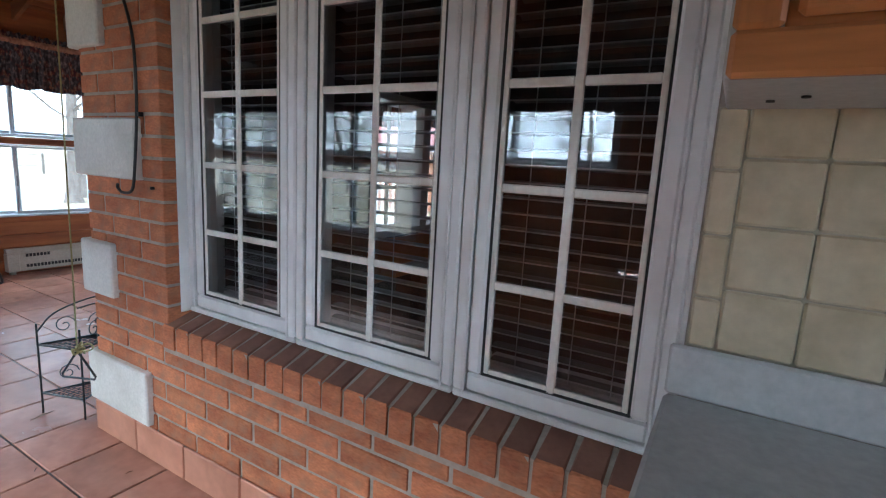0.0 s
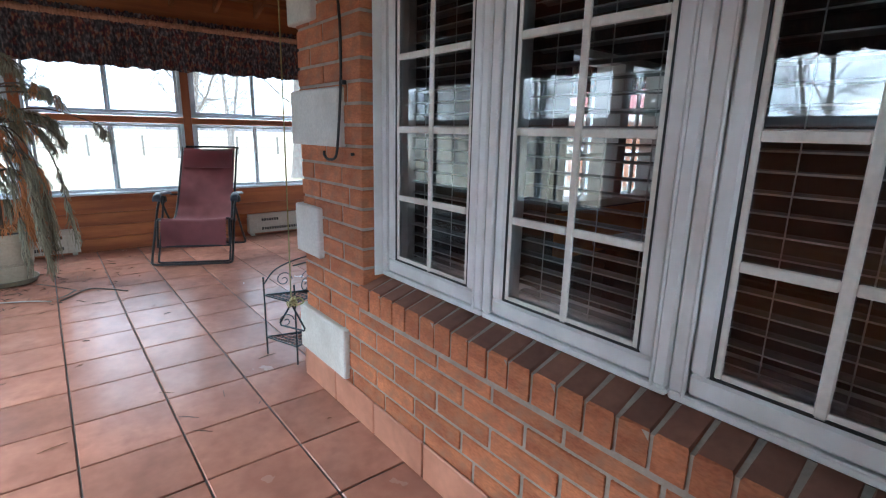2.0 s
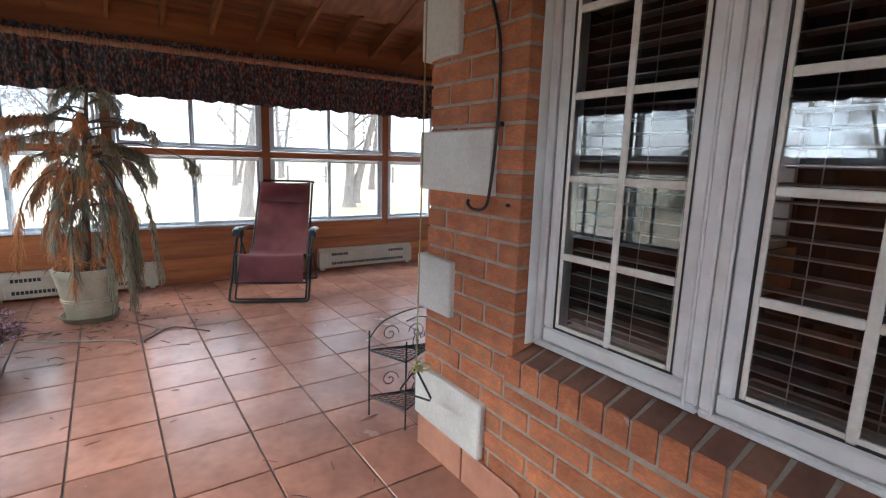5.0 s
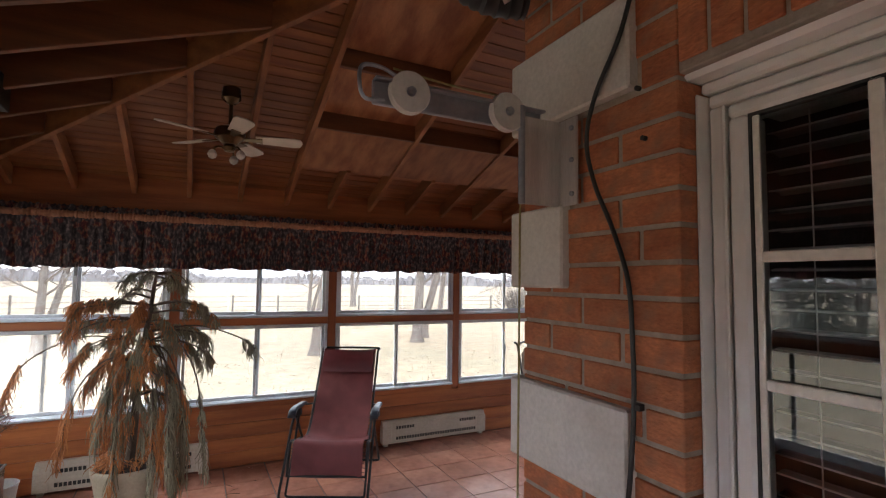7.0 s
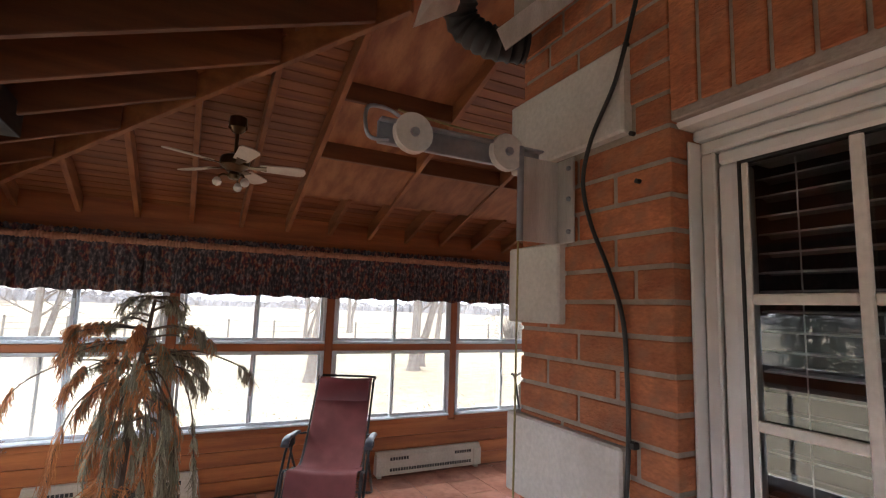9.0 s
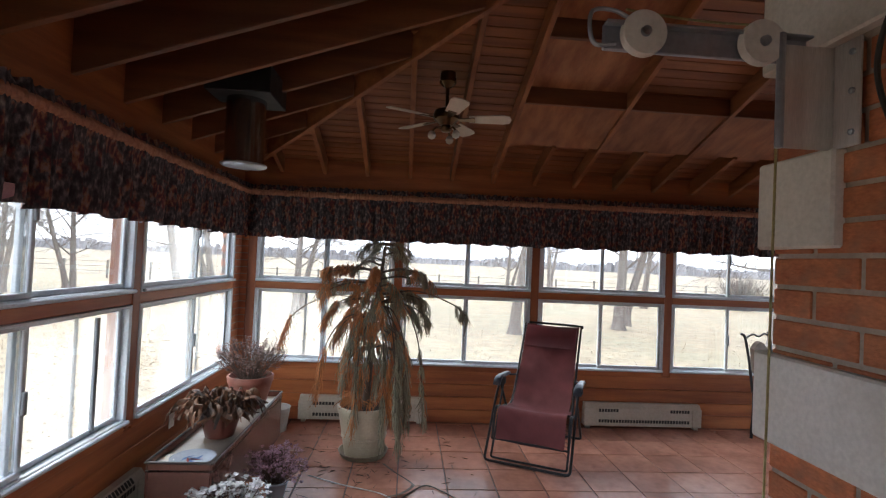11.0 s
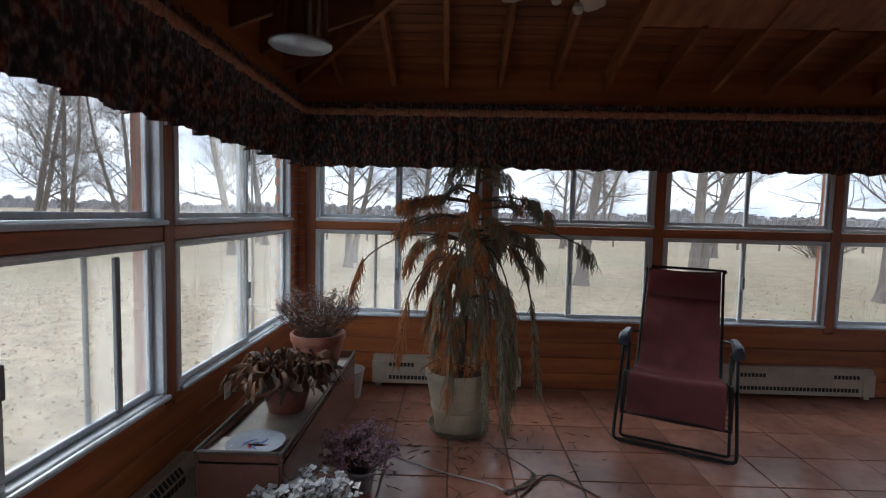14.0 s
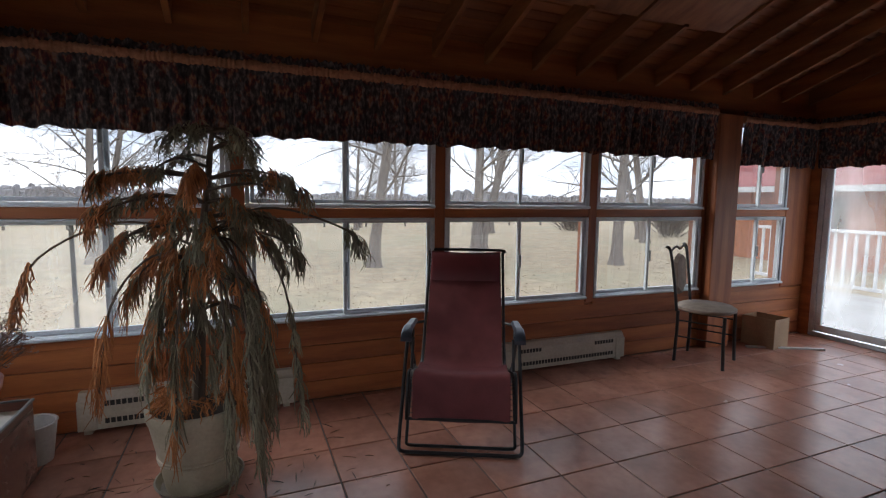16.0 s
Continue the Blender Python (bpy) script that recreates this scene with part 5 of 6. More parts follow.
part("trunk", MB().tube(trunk_line, [0.03 - 0.0009 * i for i in range(len(trunk_line))], 8), M_BARK, con, smooth=True)
branches, green, orange = MB(), MB(), MB()


def tassel(mbt, p, out, length, count, spread):
    """A hanging tuft of thin needle-clad strands."""
    for _ in range(count):
        a = g.uniform(0, 6.28)
        o = Vector((math.cos(a), math.sin(a), 0)) * g.uniform(0, spread)
        ln = length * g.uniform(0.5, 1.05)
        q0 = p + o * 0.35 + Vector((0, 0, g.uniform(-0.02, 0.03)))
        q1 = q0 + out * ln * 0.16 + o * 0.7 + Vector((0, 0, -ln * 0.3))
        q2 = q0 + out * ln * 0.2 + o * g.uniform(0.6, 1.1) + Vector((g.gauss(0, 0.008), g.gauss(0, 0.008), -ln * 0.68))
        q3 = q2 + Vector((g.gauss(0, 0.012), g.gauss(0, 0.012), -ln * 0.34))
        r = g.uniform(0.002, 0.0038)
        mbt.tube([q0, q1, q2, q3], [r * 0.8, r, r, r * 0.35], 3, cap=False)


def limb(base, az, reach, rise, drop, dead, dense=1.0, tail=0.22):
    d = Vector((math.cos(az), math.sin(az), 0))
    sw = Vector((-d.y, d.x, 0)) * g.gauss(0, 0.05)
    pts = bend([base, base + d * reach * 0.4 + Vector((0, 0, rise)), base + d * reach * 0.8 + sw + Vector((0, 0, rise * 0.6 - drop * 0.35)), base + d * reach + sw + Vector((0, 0, -drop))], 5)
    branches.tube(pts, [0.009 - 0.0004 * i for i in range(len(pts))], 5)
    n = len(pts)
    for i in range(int(n * 0.34), n):
        if g.random() < 0.66:
            mbt = orange if g.random() < dead else green
            w = 0.55 + 0.6 * i / n
            tassel(mbt, pts[i], d, tail * w * g.uniform(0.75, 1.2), int(22 * dense), 0.03)


def at_height(z):
    return min(trunk_line, key=lambda p: abs(p.z - z))


TIERS = ((1.68, 7, 0.19, 0.0, 0.10, 0.08, 0.0), (1.58, 4, 0.26, 0.03, 0.05, 0.08, 0.0), (1.43, 8, 0.44, 0.03, 0.02, 0.10, 0.85), (1.32, 8, 0.42, 0.03, 0.07, 0.13, 0.75),
         (1.17, 7, 0.38, 0.04, 0.12, 0.15, 0.6), (1.02, 6, 0.33, 0.04, 0.14, 0.16, 0.5), (0.86, 4, 0.26, 0.03, 0.2, 0.18, 0.5))
for n_t, (z, n, reach, rise, drop, tail, dead) in enumerate(TIERS):
    for k in range(n):
        az = 6.283 * k / n + n_t * 0.7 + g.gauss(0, 0.18)
        south = math.sin(az - 0.26) < 0.3
        dd = dead if south else dead * 0.35
        limb(at_height(z + g.gauss(0, 0.03)), az, reach * g.uniform(0.75, 1.45), rise * g.uniform(0.6, 1.4), drop * g.uniform(0.7, 1.3), dd, 0.3 if z > 1.5 else 0.9, tail * g.uniform(0.55, 1.1))
# long single shoots and low hanging tails
for az, reach, drop, z, tail, dead in ((1.25, 0.74, 0.12, 1.28, 0.13, 0.0), (-1.75, 0.80, 0.36, 1.22, 0.13, 1.0), (0.55, 0.40, 0.72, 1.15, 0.2, 0.05), (0.95, 0.5, 0.8, 1.2, 0.17, 0.05), (1.05, 0.27, 0.62, 1.0, 0.26, 0.15),
                                       (1.3, 0.3, 0.7, 1.05, 0.26, 0.2), (-0.35, 0.27, 0.62, 0.98, 0.22, 0.4), (-1.45, 0.42, 0.55, 1.05, 0.2, 0.7), (-2.4, 0.35, 0.45, 0.95, 0.2, 0.5),
                                       (0.35, 0.33, 0.86, 1.1, 0.24, 0.1), (0.75, 0.36, 0.92, 1.15, 0.2, 0.05), (0.9, 0.3, 0.75, 0.95, 0.26, 0.1), (0.6, 0.29, 0.5, 0.95, 0.26, 0.9), (1.0, 0.34, 0.6, 1.1, 0.26, 0.1), (1.5, 0.3, 0.5, 1.0, 0.25, 0.1)):
    d = Vector((math.cos(az), math.sin(az), 0))
    p = at_height(z)
    pts = bend([p, p + d * reach * 0.45 + Vector((0, 0, 0.05)), p + d * reach * 0.85 + Vector((0, 0, -drop * 0.3)), p + d * reach + Vector((0, 0, -drop))], 5)
    branches.tube(pts, 0.0055, 5)
    for i in (-1, -2, -3, -4, -5):
        tassel(orange if g.random() < dead else green, pts[i], d * 0.4, tail * g.uniform(0.7, 1.0), 15, 0.026)
for k in range(76):
    z = g.uniform(0.6, 1.36)
    az = g.uniform(-1.9, 1.9)
    p = at_height(z) + Vector((math.cos(az), math.sin(az), 0)) * g.uniform(0.02, 0.16)
    tassel(green if g.random() < 0.62 else orange, p, Vector((math.cos(az), math.sin(az), 0)), g.uniform(0.1, 0.22), 16, 0.026)
for k in range(44):
    a = g.uniform(0, 6.28)
    p = Vector((math.cos(a) * 0.15, math.sin(a) * 0.15, 0.45))
    tassel(orange, p, Vector((math.cos(a), math.sin(a), 0)), g.uniform(0.04, 0.1), 10, 0.06)
part("branch", branches, M_BARK, con, "bare drooping branches", kind="stuff")
part("needle_tuft", green, M_LEAF_GREEN, con, "grey-green hanging needle tufts", kind="stuff")
part("needle_tuft", orange, M_LEAF_ORANGE, con, "dead orange hanging needle tufts", kind="stuff")

# ---- trough with pots ----
tro = thing("plant_trough", (-3.70, -0.85, 0), "long brown plant trough with a stained metal tray", "planter")
L, W = 1.5, 0.36
bd = MB()
bd.box(-L, 0, 0, W, 0.335, 0.345)
part("tray_bottom", bd, M_TRAY, tro, "stained pale tray bottom")
for q in ((-L, 0, 0, 0.012), (-L, 0, W - 0.012, W)):
    part("side_panel", MB().cbox(q[0], q[1], q[2], q[3], 0.004, 0.385, 0.003), M_TRAY_SIDE, tro, "brown glossy side panel")
for x in (-L, -0.012):
    part("end_panel", MB().cbox(x, x + 0.012, 0.013, W - 0.013, 0.004, 0.385, 0.003), M_TRAY_SIDE, tro, "brown glossy end panel")
rimb = MB()
rimb.cbox(-L - 0.006, 0.006, -0.008, 0.008, 0.378, 0.392, 0.004).cbox(-L - 0.006, 0.006, W - 0.008, W + 0.008, 0.378, 0.392, 0.004)
rimb.cbox(-L - 0.006, -L + 0.01, 0.008, W - 0.008, 0.378, 0.392, 0.004).cbox(-0.01, 0.006, 0.008, W - 0.008, 0.378, 0.392, 0.004)
part("rim", rimb, M_TRAY_RIM, tro, "rolled dark metal rim")
for x in (-L + 0.03, -0.05):
    for y in (0.03, W - 0.03):
        part("leg", MB().cbox(x - 0.015, x + 0.015, y - 0.015, y + 0.015, 0.0, 0.335, 0.004), M_BLACK_METAL, tro)

pa = thing("potted_plant", (-4.26, -0.66, 0.345), "withered broad-leaved plant in a brown pot on the trough", "plant")
pot(pa, 0.09, 0.135, 0.19, M_CLAY_DARK, 0.04)
lv = MB()
g = random.Random(31)
for k in range(170):
    a, r = g.uniform(0, 6.28), g.uniform(0.02, 0.12)
    out = g.uniform(0.06, 0.17) if k % 5 else g.uniform(0.15, 0.25)
    p0 = Vector((r * math.cos(a), r * math.sin(a), 0.17))
    d = Vector((math.cos(a), math.sin(a), 0))
    s = Vector((-d.y, d.x, 0))
    h = g.uniform(0.02, 0.10)
    pts = bend([p0, p0 + d * out * 0.4 + Vector((0, 0, h)), p0 + d * out * 0.75 + s * g.gauss(0, 0.03) + Vector((0, 0, h * g.uniform(0.2, 1.1))), p0 + d * out * 0.97 + s * g.gauss(0, 0.04) + Vector((0, 0, h * 0.5 - g.uniform(0.0, 0.10)))], 3)
    vs, fs = [], []
    wd = g.uniform(0.011, 0.03)
    tw = g.uniform(-4.0, 4.0)
    for i, p in enumerate(pts):
        w = wd * math.sin(math.pi * (i + 0.6) / (len(pts) + 0.4)) + 0.001
        n = (s * math.cos(tw * i * 0.3) + Vector((0, 0, 1)) * math.sin(tw * i * 0.3)) * w
        vs += [p - n, p + Vector((0, 0, w * 0.5)), p + n]
    for i in range(len(pts) - 1):
        for j in (0, 1):
            fs.append((i * 3 + j, i * 3 + j + 1, i * 3 + j + 4, i * 3 + j + 3))
    lv.add(vs, fs)
part("leaf", lv, M_DEAD_LEAF, pa, "curled withered brown leaves", kind="stuff")


def bush(parent, z0, radius, height, stems, bloom_mat, size, seed, petals=5, lean=0.0):
    g = random.Random(seed)
    st, bl = MB(), MB()
    for k in range(stems):
        a, r = g.uniform(0, 6.28), radius * math.sqrt(g.random())
        p0 = Vector((0.25 * r * math.cos(a), 0.25 * r * math.sin(a), z0))
        p2 = Vector((r * math.cos(a), r * math.sin(a) , z0 + height * g.uniform(0.45, 1.0) * (1 - 0.35 * r / radius)))
        p1 = (p0 + p2) / 2 + Vector((g.gauss(0, 0.015), g.gauss(0, 0.015), 0.02))
        st.tube(bend([p0, p1, p2], 3), 0.0018, 4, cap=False)
        for _ in range(g.randint(2, 4)):
            c = p2 + Vector((g.gauss(0, 0.018), g.gauss(0, 0.018), g.gauss(0, 0.02)))
            st.tube([p1.lerp(p2, 0.6), c], 0.0012, 3, cap=False)
            for j in range(petals):
                b = 6.28 * j / petals + g.uniform(-0.3, 0.3)
                d = Vector((math.cos(b), math.sin(b), g.uniform(-0.2, 0.9))).normalized() * size * g.uniform(0.7, 1.2)
                s = d.cross(Vector((g.gauss(0, 0.4), g.gauss(0, 0.4), 1))).normalized() * size * 0.42
                bl.add([c, c + d * 0.55 + s, c + d, c + d * 0.55 - s], [(0, 1, 2, 3)])
    part("stem", st, M_TWIG, parent, "thin dry stems", kind="stuff")
    part("flower", bl, bloom_mat, parent, kind="stuff")


pb = thing("potted_plant", (-4.9, -0.67, 0.345), "dried flowering shrub in a terracotta pot on the trough", "plant")
pot(pb, 0.115, 0.172, 0.25, M_CLAY, 0.05)
bush(pb, 0.2, 0.27, 0.40, 190, M_BUFF_BLOOM, 0.012, 4)
bk = thing("bucket", (-5.36, -0.56, 0), "pale plastic bucket on the floor beside the trough", "bucket")
part("body", MB().lathe([(0.001, 0), (0.085, 0), (0.11, 0.2), (0.116, 0.205), (0.112, 0.21), (0.102, 0.205), (0.08, 0.01), (0.001, 0.01)], 24), M_LAMINATE, bk, smooth=True)
fw = thing("potted_flowers", (-3.58, -0.37, 0), "white cloth flowers in a small grey pot on the floor", "flowers")
pot(fw, 0.05, 0.075, 0.12, M_GALV, 0.02)
bush(fw, 0.1, 0.21, 0.24, 90, M_WHITE_PETAL, 0.026, 14, 5)
fp = thing("potted_flowers", (-4.12, -0.24, 0), "dusty mauve cloth flowers in a small grey pot on the floor", "flowers")
pot(fp, 0.05, 0.07, 0.11, M_GALV, 0.02)
bush(fp, 0.09, 0.18, 0.25, 100, M_PURPLE_PETAL, 0.02, 17, 5)
pl = thing("plate", (-3.84, -0.655, 0.3455), "white china plate with blue and red painting on the trough", "plate")
part("dish", MB().lathe([(0.001, 0.0), (0.07, 0.0), (0.12, 0.016), (0.125, 0.02), (0.12, 0.021), (0.07, 0.006), (0.001, 0.005)], 40), M_PLATE, pl, smooth=True)
gp = random.Random(3)
for k in range(12):
    a, r = gp.uniform(0, 6.28), gp.uniform(0.0, 0.055)
    x, y, s, t = r * math.cos(a), r * math.sin(a), gp.uniform(0.02, 0.045), gp.uniform(0, 3.1)
    dx, dy = s * math.cos(t), s * math.sin(t)
    part("painted_mark", MB().add([(x - dx, y - dy, 0.0066), (x + dy * 0.25, y - dx * 0.25, 0.0066), (x + dx, y + dy, 0.0066), (x - dy * 0.25, y + dx * 0.25, 0.0066)], [(0, 1, 2, 3)]), M_PLATE_RED if k % 3 == 0 else M_PLATE_BLUE, pl)
paper = thing("paper", (-3.80, -0.80, 0.3458), "crumpled pale paper under the plate", "paper")
part("sheet", MB().add([(-0.09 + 0.045 * i, -0.05 + 0.035 * j, 0.004 + 0.012 * abs(math.sin(i * 2.1 + j * 1.3))) for i in range(5) for j in range(4)], [(i * 4 + j, (i + 1) * 4 + j, (i + 1) * 4 + j + 1, i * 4 + j + 1) for i in range(4) for j in range(3)]), M_QUOIN, paper)

# ---- floor clutter ----
strap = thing("strap", (0, 0, 0), "dark flat strap curling over the floor tiles", "strap")
ln = bend([(-4.66, 0.42, 0.008), (-4.5, 0.50, 0.02), (-4.36, 0.62, 0.008), (-4.26, 0.64, 0.02), (-4.18, 0.56, 0.006), (-4.12, 0.46, 0.012)], 8)
vs = [q for p in ln for q in ((p.x - 0.008, p.y - 0.011, p.z), (p.x + 0.008, p.y + 0.011, p.z + 0.003))]
part("webbing", MB().add(vs, [(2 * i, 2 * i + 1, 2 * i + 3, 2 * i + 2) for i in range(len(ln) - 1)]), M_BARK, strap)
for pts, label in ((((-4.45, -0.1, 0.004), (-4.3, 0.15, 0.01), (-4.2, 0.4, 0.006), (-4.12, 0.5, 0.006)), "thin pale cord lying on the floor tiles"),
                   (((-4.1, 0.55, 0.005), (-4.3, 0.72, 0.008), (-4.22, 0.85, 0.005), (-4.1, 0.95, 0.005)), "dark twig lying on the floor tiles")):
    c = thing("cord" if "cord" in label else "twig", (0, 0, 0), label, "cord" if "cord" in label else "twig")
    part("strand", MB().tube(bend(pts, 8), 0.0035 if "cord" in label else 0.005, 6), M_LAMINATE if "cord" in label else M_BARK, c)
deb = MB()
g = random.Random(44)
for k in range(240):
    a, r = g.uniform(0, 6.28), abs(g.gauss(0, 0.45)) + 0.15
    x, y = -4.75 + r * math.cos(a), 0.15 + r * math.sin(a)
    if k > 190:
        x, y = g.uniform(-5.5, -1.2), g.uniform(-0.9, 1.4)
    if x < XW + 0.12 or y < YS + 0.1:
        continue
    ln_, t = g.uniform(0.008, 0.05), g.uniform(0, 6.28)
    dx, dy = ln_ * math.cos(t), ln_ * math.sin(t)
    deb.tube([(x - dx, y - dy, 0.004), (x, y, 0.006), (x + dx, y + dy, 0.004)], [0.001, g.uniform(0.0015, 0.004), 0.001], 4, cap=False)
part("plant_litter", deb, M_DEAD_LEAF, None, "dry needles and leaf bits scattered on the tiles", kind="stuff")

# ---- dining chair, box, stick ----
ch = thing("dining_chair", (-5.33, 4.16, 0), "black metal dining chair with a taupe padded seat", "chair", rz=25)
for x in (-0.18, 0.2):
    for y in (-0.19, 0.19):
        part("leg", MB().tube(bend([(x, y, 0.0), (x * 0.95, y * 0.97, 0.25), (x * 0.95, y * 0.95, 0.44)], 3), 0.014, 8), M_BLACK_METAL, ch)
part("seat", MB().lathe([(0.001, 0.44), (0.21, 0.44), (0.235, 0.455), (0.235, 0.475), (0.2, 0.495), (0.001, 0.505)], 24), M_FABRIC, ch, "taupe padded seat", smooth=True)
for s in (-1, 1):
    part("back_post", MB().tube(bend([(-0.18, s * 0.19, 0.44), (-0.21, s * 0.2, 0.7), (-0.25, s * 0.215, 0.95), (-0.28, s * 0.24, 0.99)], 5), 0.013, 8), M_BLACK_METAL, ch, smooth=True)
part("top_rail", MB().tube(bend([(-0.25, -0.21, 0.95), (-0.24, -0.1, 0.985), (-0.24, 0, 0.96), (-0.24, 0.1, 0.985), (-0.25, 0.21, 0.95)], 5), 0.01, 8), M_BLACK_METAL, ch, smooth=True)
part("back_pad", MB().add([(-0.235 - 0.06 * (z - 0.6), y, z) for y, z in ((-0.12, 0.62), (0, 0.55), (0.12, 0.62), (0.13, 0.85), (0.06, 0.9), (0, 0.92), (-0.06, 0.9), (-0.13, 0.85))] + [(-0.2 - 0.06 * (z - 0.6), y * 0.9, z) for y, z in ((-0.12, 0.64), (0, 0.57), (0.12, 0.64), (0.13, 0.84), (0.06, 0.89), (0, 0.91), (-0.06, 0.89), (-0.13, 0.84))],
     [tuple(range(8))[::-1], tuple(range(8, 16))] + [(i, (i + 1) % 8, 8 + (i + 1) % 8, 8 + i) for i in range(8)]), M_FABRIC, ch, "taupe padded back")
for z in (0.22, 0.36):
    for y in (-0.185, 0.185):
        part("stretcher", MB().tube([(-0.17, y, z), (0.19, y, z)], 0.007, 6), M_BLACK_METAL, ch)
bx = thing("cardboard_box", (-5.47, 5.15, 0), "open cardboard box standing by the wainscot", "box", rz=8)
for q in ((-0.15, 0.15, -0.13, -0.124), (-0.15, 0.15, 0.124, 0.13), (-0.15, -0.144, -0.123, 0.123), (0.144, 0.15, -0.123, 0.123)):
    part("side", MB().box(*q, 0, 0.28), M_CARD, bx)
part("bottom", MB().box(-0.143, 0.143, -0.123, 0.123, 0, 0.006), M_CARD, bx)
stk = thing("wooden_strip", (-5.3, 5.2, 0), "pale wooden strip lying on the floor", "strip", rz=62)
part("strip", MB().cbox(-0.35, 0.35, -0.02, 0.02, 0, 0.014, 0.003), M_LAMINATE, stk)

# ---- ceiling fan ----
FZ = 2.57
fan = thing("ceiling_fan", (-4.28, 0.76, FZ), "dark brass ceiling fan with pale cane blades", "fan")
part("canopy", MB().lathe([(0.055, roof_w(-4.28) - FZ + 0.05), (0.06, roof_w(-4.28) - FZ - 0.02), (0.03, roof_w(-4.28) - FZ - 0.05), (0.013, roof_w(-4.28) - FZ - 0.06)], 24), M_BRASS, fan, smooth=True)
part("downrod", MB().tube([(0, 0, 0.06), (0, 0, roof_w(-4.28) - FZ)], 0.012, 10), M_BRASS, fan)
part("motor", MB().lathe([(0.001, 0.075), (0.04, 0.07), (0.085, 0.05), (0.095, 0.02), (0.09, -0.01), (0.06, -0.03), (0.045, -0.05), (0.001, -0.055)], 28), M_BRASS, fan, smooth=True)
for k in range(5):
    a = radians(8 + 72 * k)
    m = pose(0, 0, 0, 0, 0, math.degrees(a)) @ pose(0, 0, -0.005, -12, 0, 0)
    bl = MB()
    out = [(0.16, -0.045), (0.40, -0.062), (0.44, -0.05), (0.455, 0.0), (0.44, 0.05), (0.40, 0.062), (0.16, 0.045)]
    n = len(out)
    bl.add([(x, y, z) for z in (-0.003, 0.003) for x, y in out], [tuple(range(n))[::-1], tuple(range(n, 2 * n))] + [(i, (i + 1) % n, n + (i + 1) % n, n + i) for i in range(n)], m)
    bo = part("blade", bl, M_FAN_WHITE, fan, "pale cane blade")
    part("blade_arm", MB().add([(x, y, z) for z in (-0.008, -0.002) for x, y in ((0.07, -0.012), (0.2, -0.03), (0.2, 0.03), (0.07, 0.012))], [(3, 2, 1, 0), (4, 5, 6, 7), (0, 1, 5, 4), (1, 2, 6, 5), (2, 3, 7, 6), (3, 0, 4, 7)], m), M_BRASS, bo)
part("light_kit", MB().lathe([(0.03, -0.05), (0.04, -0.07), (0.03, -0.095), (0.001, -0.1)], 20), M_BRASS, fan, smooth=True)
for k in range(3):
    a = radians(40 + 120 * k)
    p = Vector((math.cos(a), math.sin(a), 0))
    part("lamp_arm", MB().tube(bend([p * 0.03 + Vector((0, 0, -0.08)), p * 0.07 + Vector((0, 0, -0.075)), p * 0.095 + Vector((0, 0, -0.1))], 4), 0.007, 8), M_BRASS, fan)
    part("bulb", MB().lathe([(0.001, -0.06), (0.022, -0.05), (0.03, -0.03), (0.022, -0.01), (0.012, 0.0)], 16, Matrix.Translation(p * 0.1 + Vector((0, 0, -0.1)))), M_BULB, fan, "unlit frosted bulb", smooth=True)

# ---- flue cap under the south slope ----
fl = thing("flue_collar", (-3.99, -0.51, 2.10), "steel flue stub with a pale cap under a black ceiling box", "flue")
zc = roof_s(-0.51) - 2.10
part("pipe", MB().lathe([(0.118, 0.01), (0.118, zc - 0.02)], 32), M_FLUE, fl, "dark polished steel pipe", smooth=True)
part("cap", MB().lathe([(0.001, 0.0), (0.13, 0.0), (0.137, 0.006), (0.137, 0.014), (0.12, 0.016)], 36), M_GALV, fl, "grey steel round cap", smooth=True)
part("support_box", MB().cbox(-0.19, 0.19, -0.19, 0.19, zc - 0.03, zc + 0.14, 0.004), M_BLACK_METAL, fl, "black square support box")

# ---- pulley bracket, rope and handle ----
pb_ = thing("pulley_bracket", (-1.90, YB, 1.857), "steel wall bracket with an arm carrying two white pulleys", "bracket")
part("flange", MB().cbox(0.0, 0.068, -0.02, -0.014, 0.0, 0.235, 0.002), M_STEEL, pb_)
part("side_plate", MB().cbox(-0.006, -0.001, -0.135, -0.014, 0.0, 0.235, 0.002), M_STEEL, pb_, "brushed folded plate")
part("edge_rod", MB().tube([(-0.004, -0.143, 0.0), (-0.004, -0.143, 0.26)], 0.009, 10), M_GALV, pb_)
for z in (0.03, 0.12, 0.205):
    part("bolt", MB().lathe([(0.001, 0.0), (0.007, 0.0), (0.007, 0.006), (0.001, 0.008)], 6, pose(0.05, -0.02, z, 90)), M_GALV, pb_)
part("arm", MB().cbox(-0.042, -0.03, -0.545, -0.06, 0.205, 0.265, 0.003).cbox(-0.03, -0.008, -0.545, -0.06, 0.258, 0.265, 0.002), M_GALV, pb_, "grey steel channel arm")
for y in (-0.185, -0.461):
    w = part("pulley", MB().lathe([(0.012, -0.012), (0.049, -0.012), (0.051, -0.008), (0.042, 0.0), (0.051, 0.008), (0.049, 0.012), (0.012, 0.012)], 32, pose(-0.012, y, 0.238, 0, 90)), M_NYLON, pb_, "white nylon pulley wheel", smooth=True)
    part("axle_nut", MB().lathe([(0.001, 0.02), (0.011, 0.02), (0.012, 0.01), (0.012, -0.03)], 8, pose(-0.012, y, 0.238, 0, 90)), M_GALV, w)
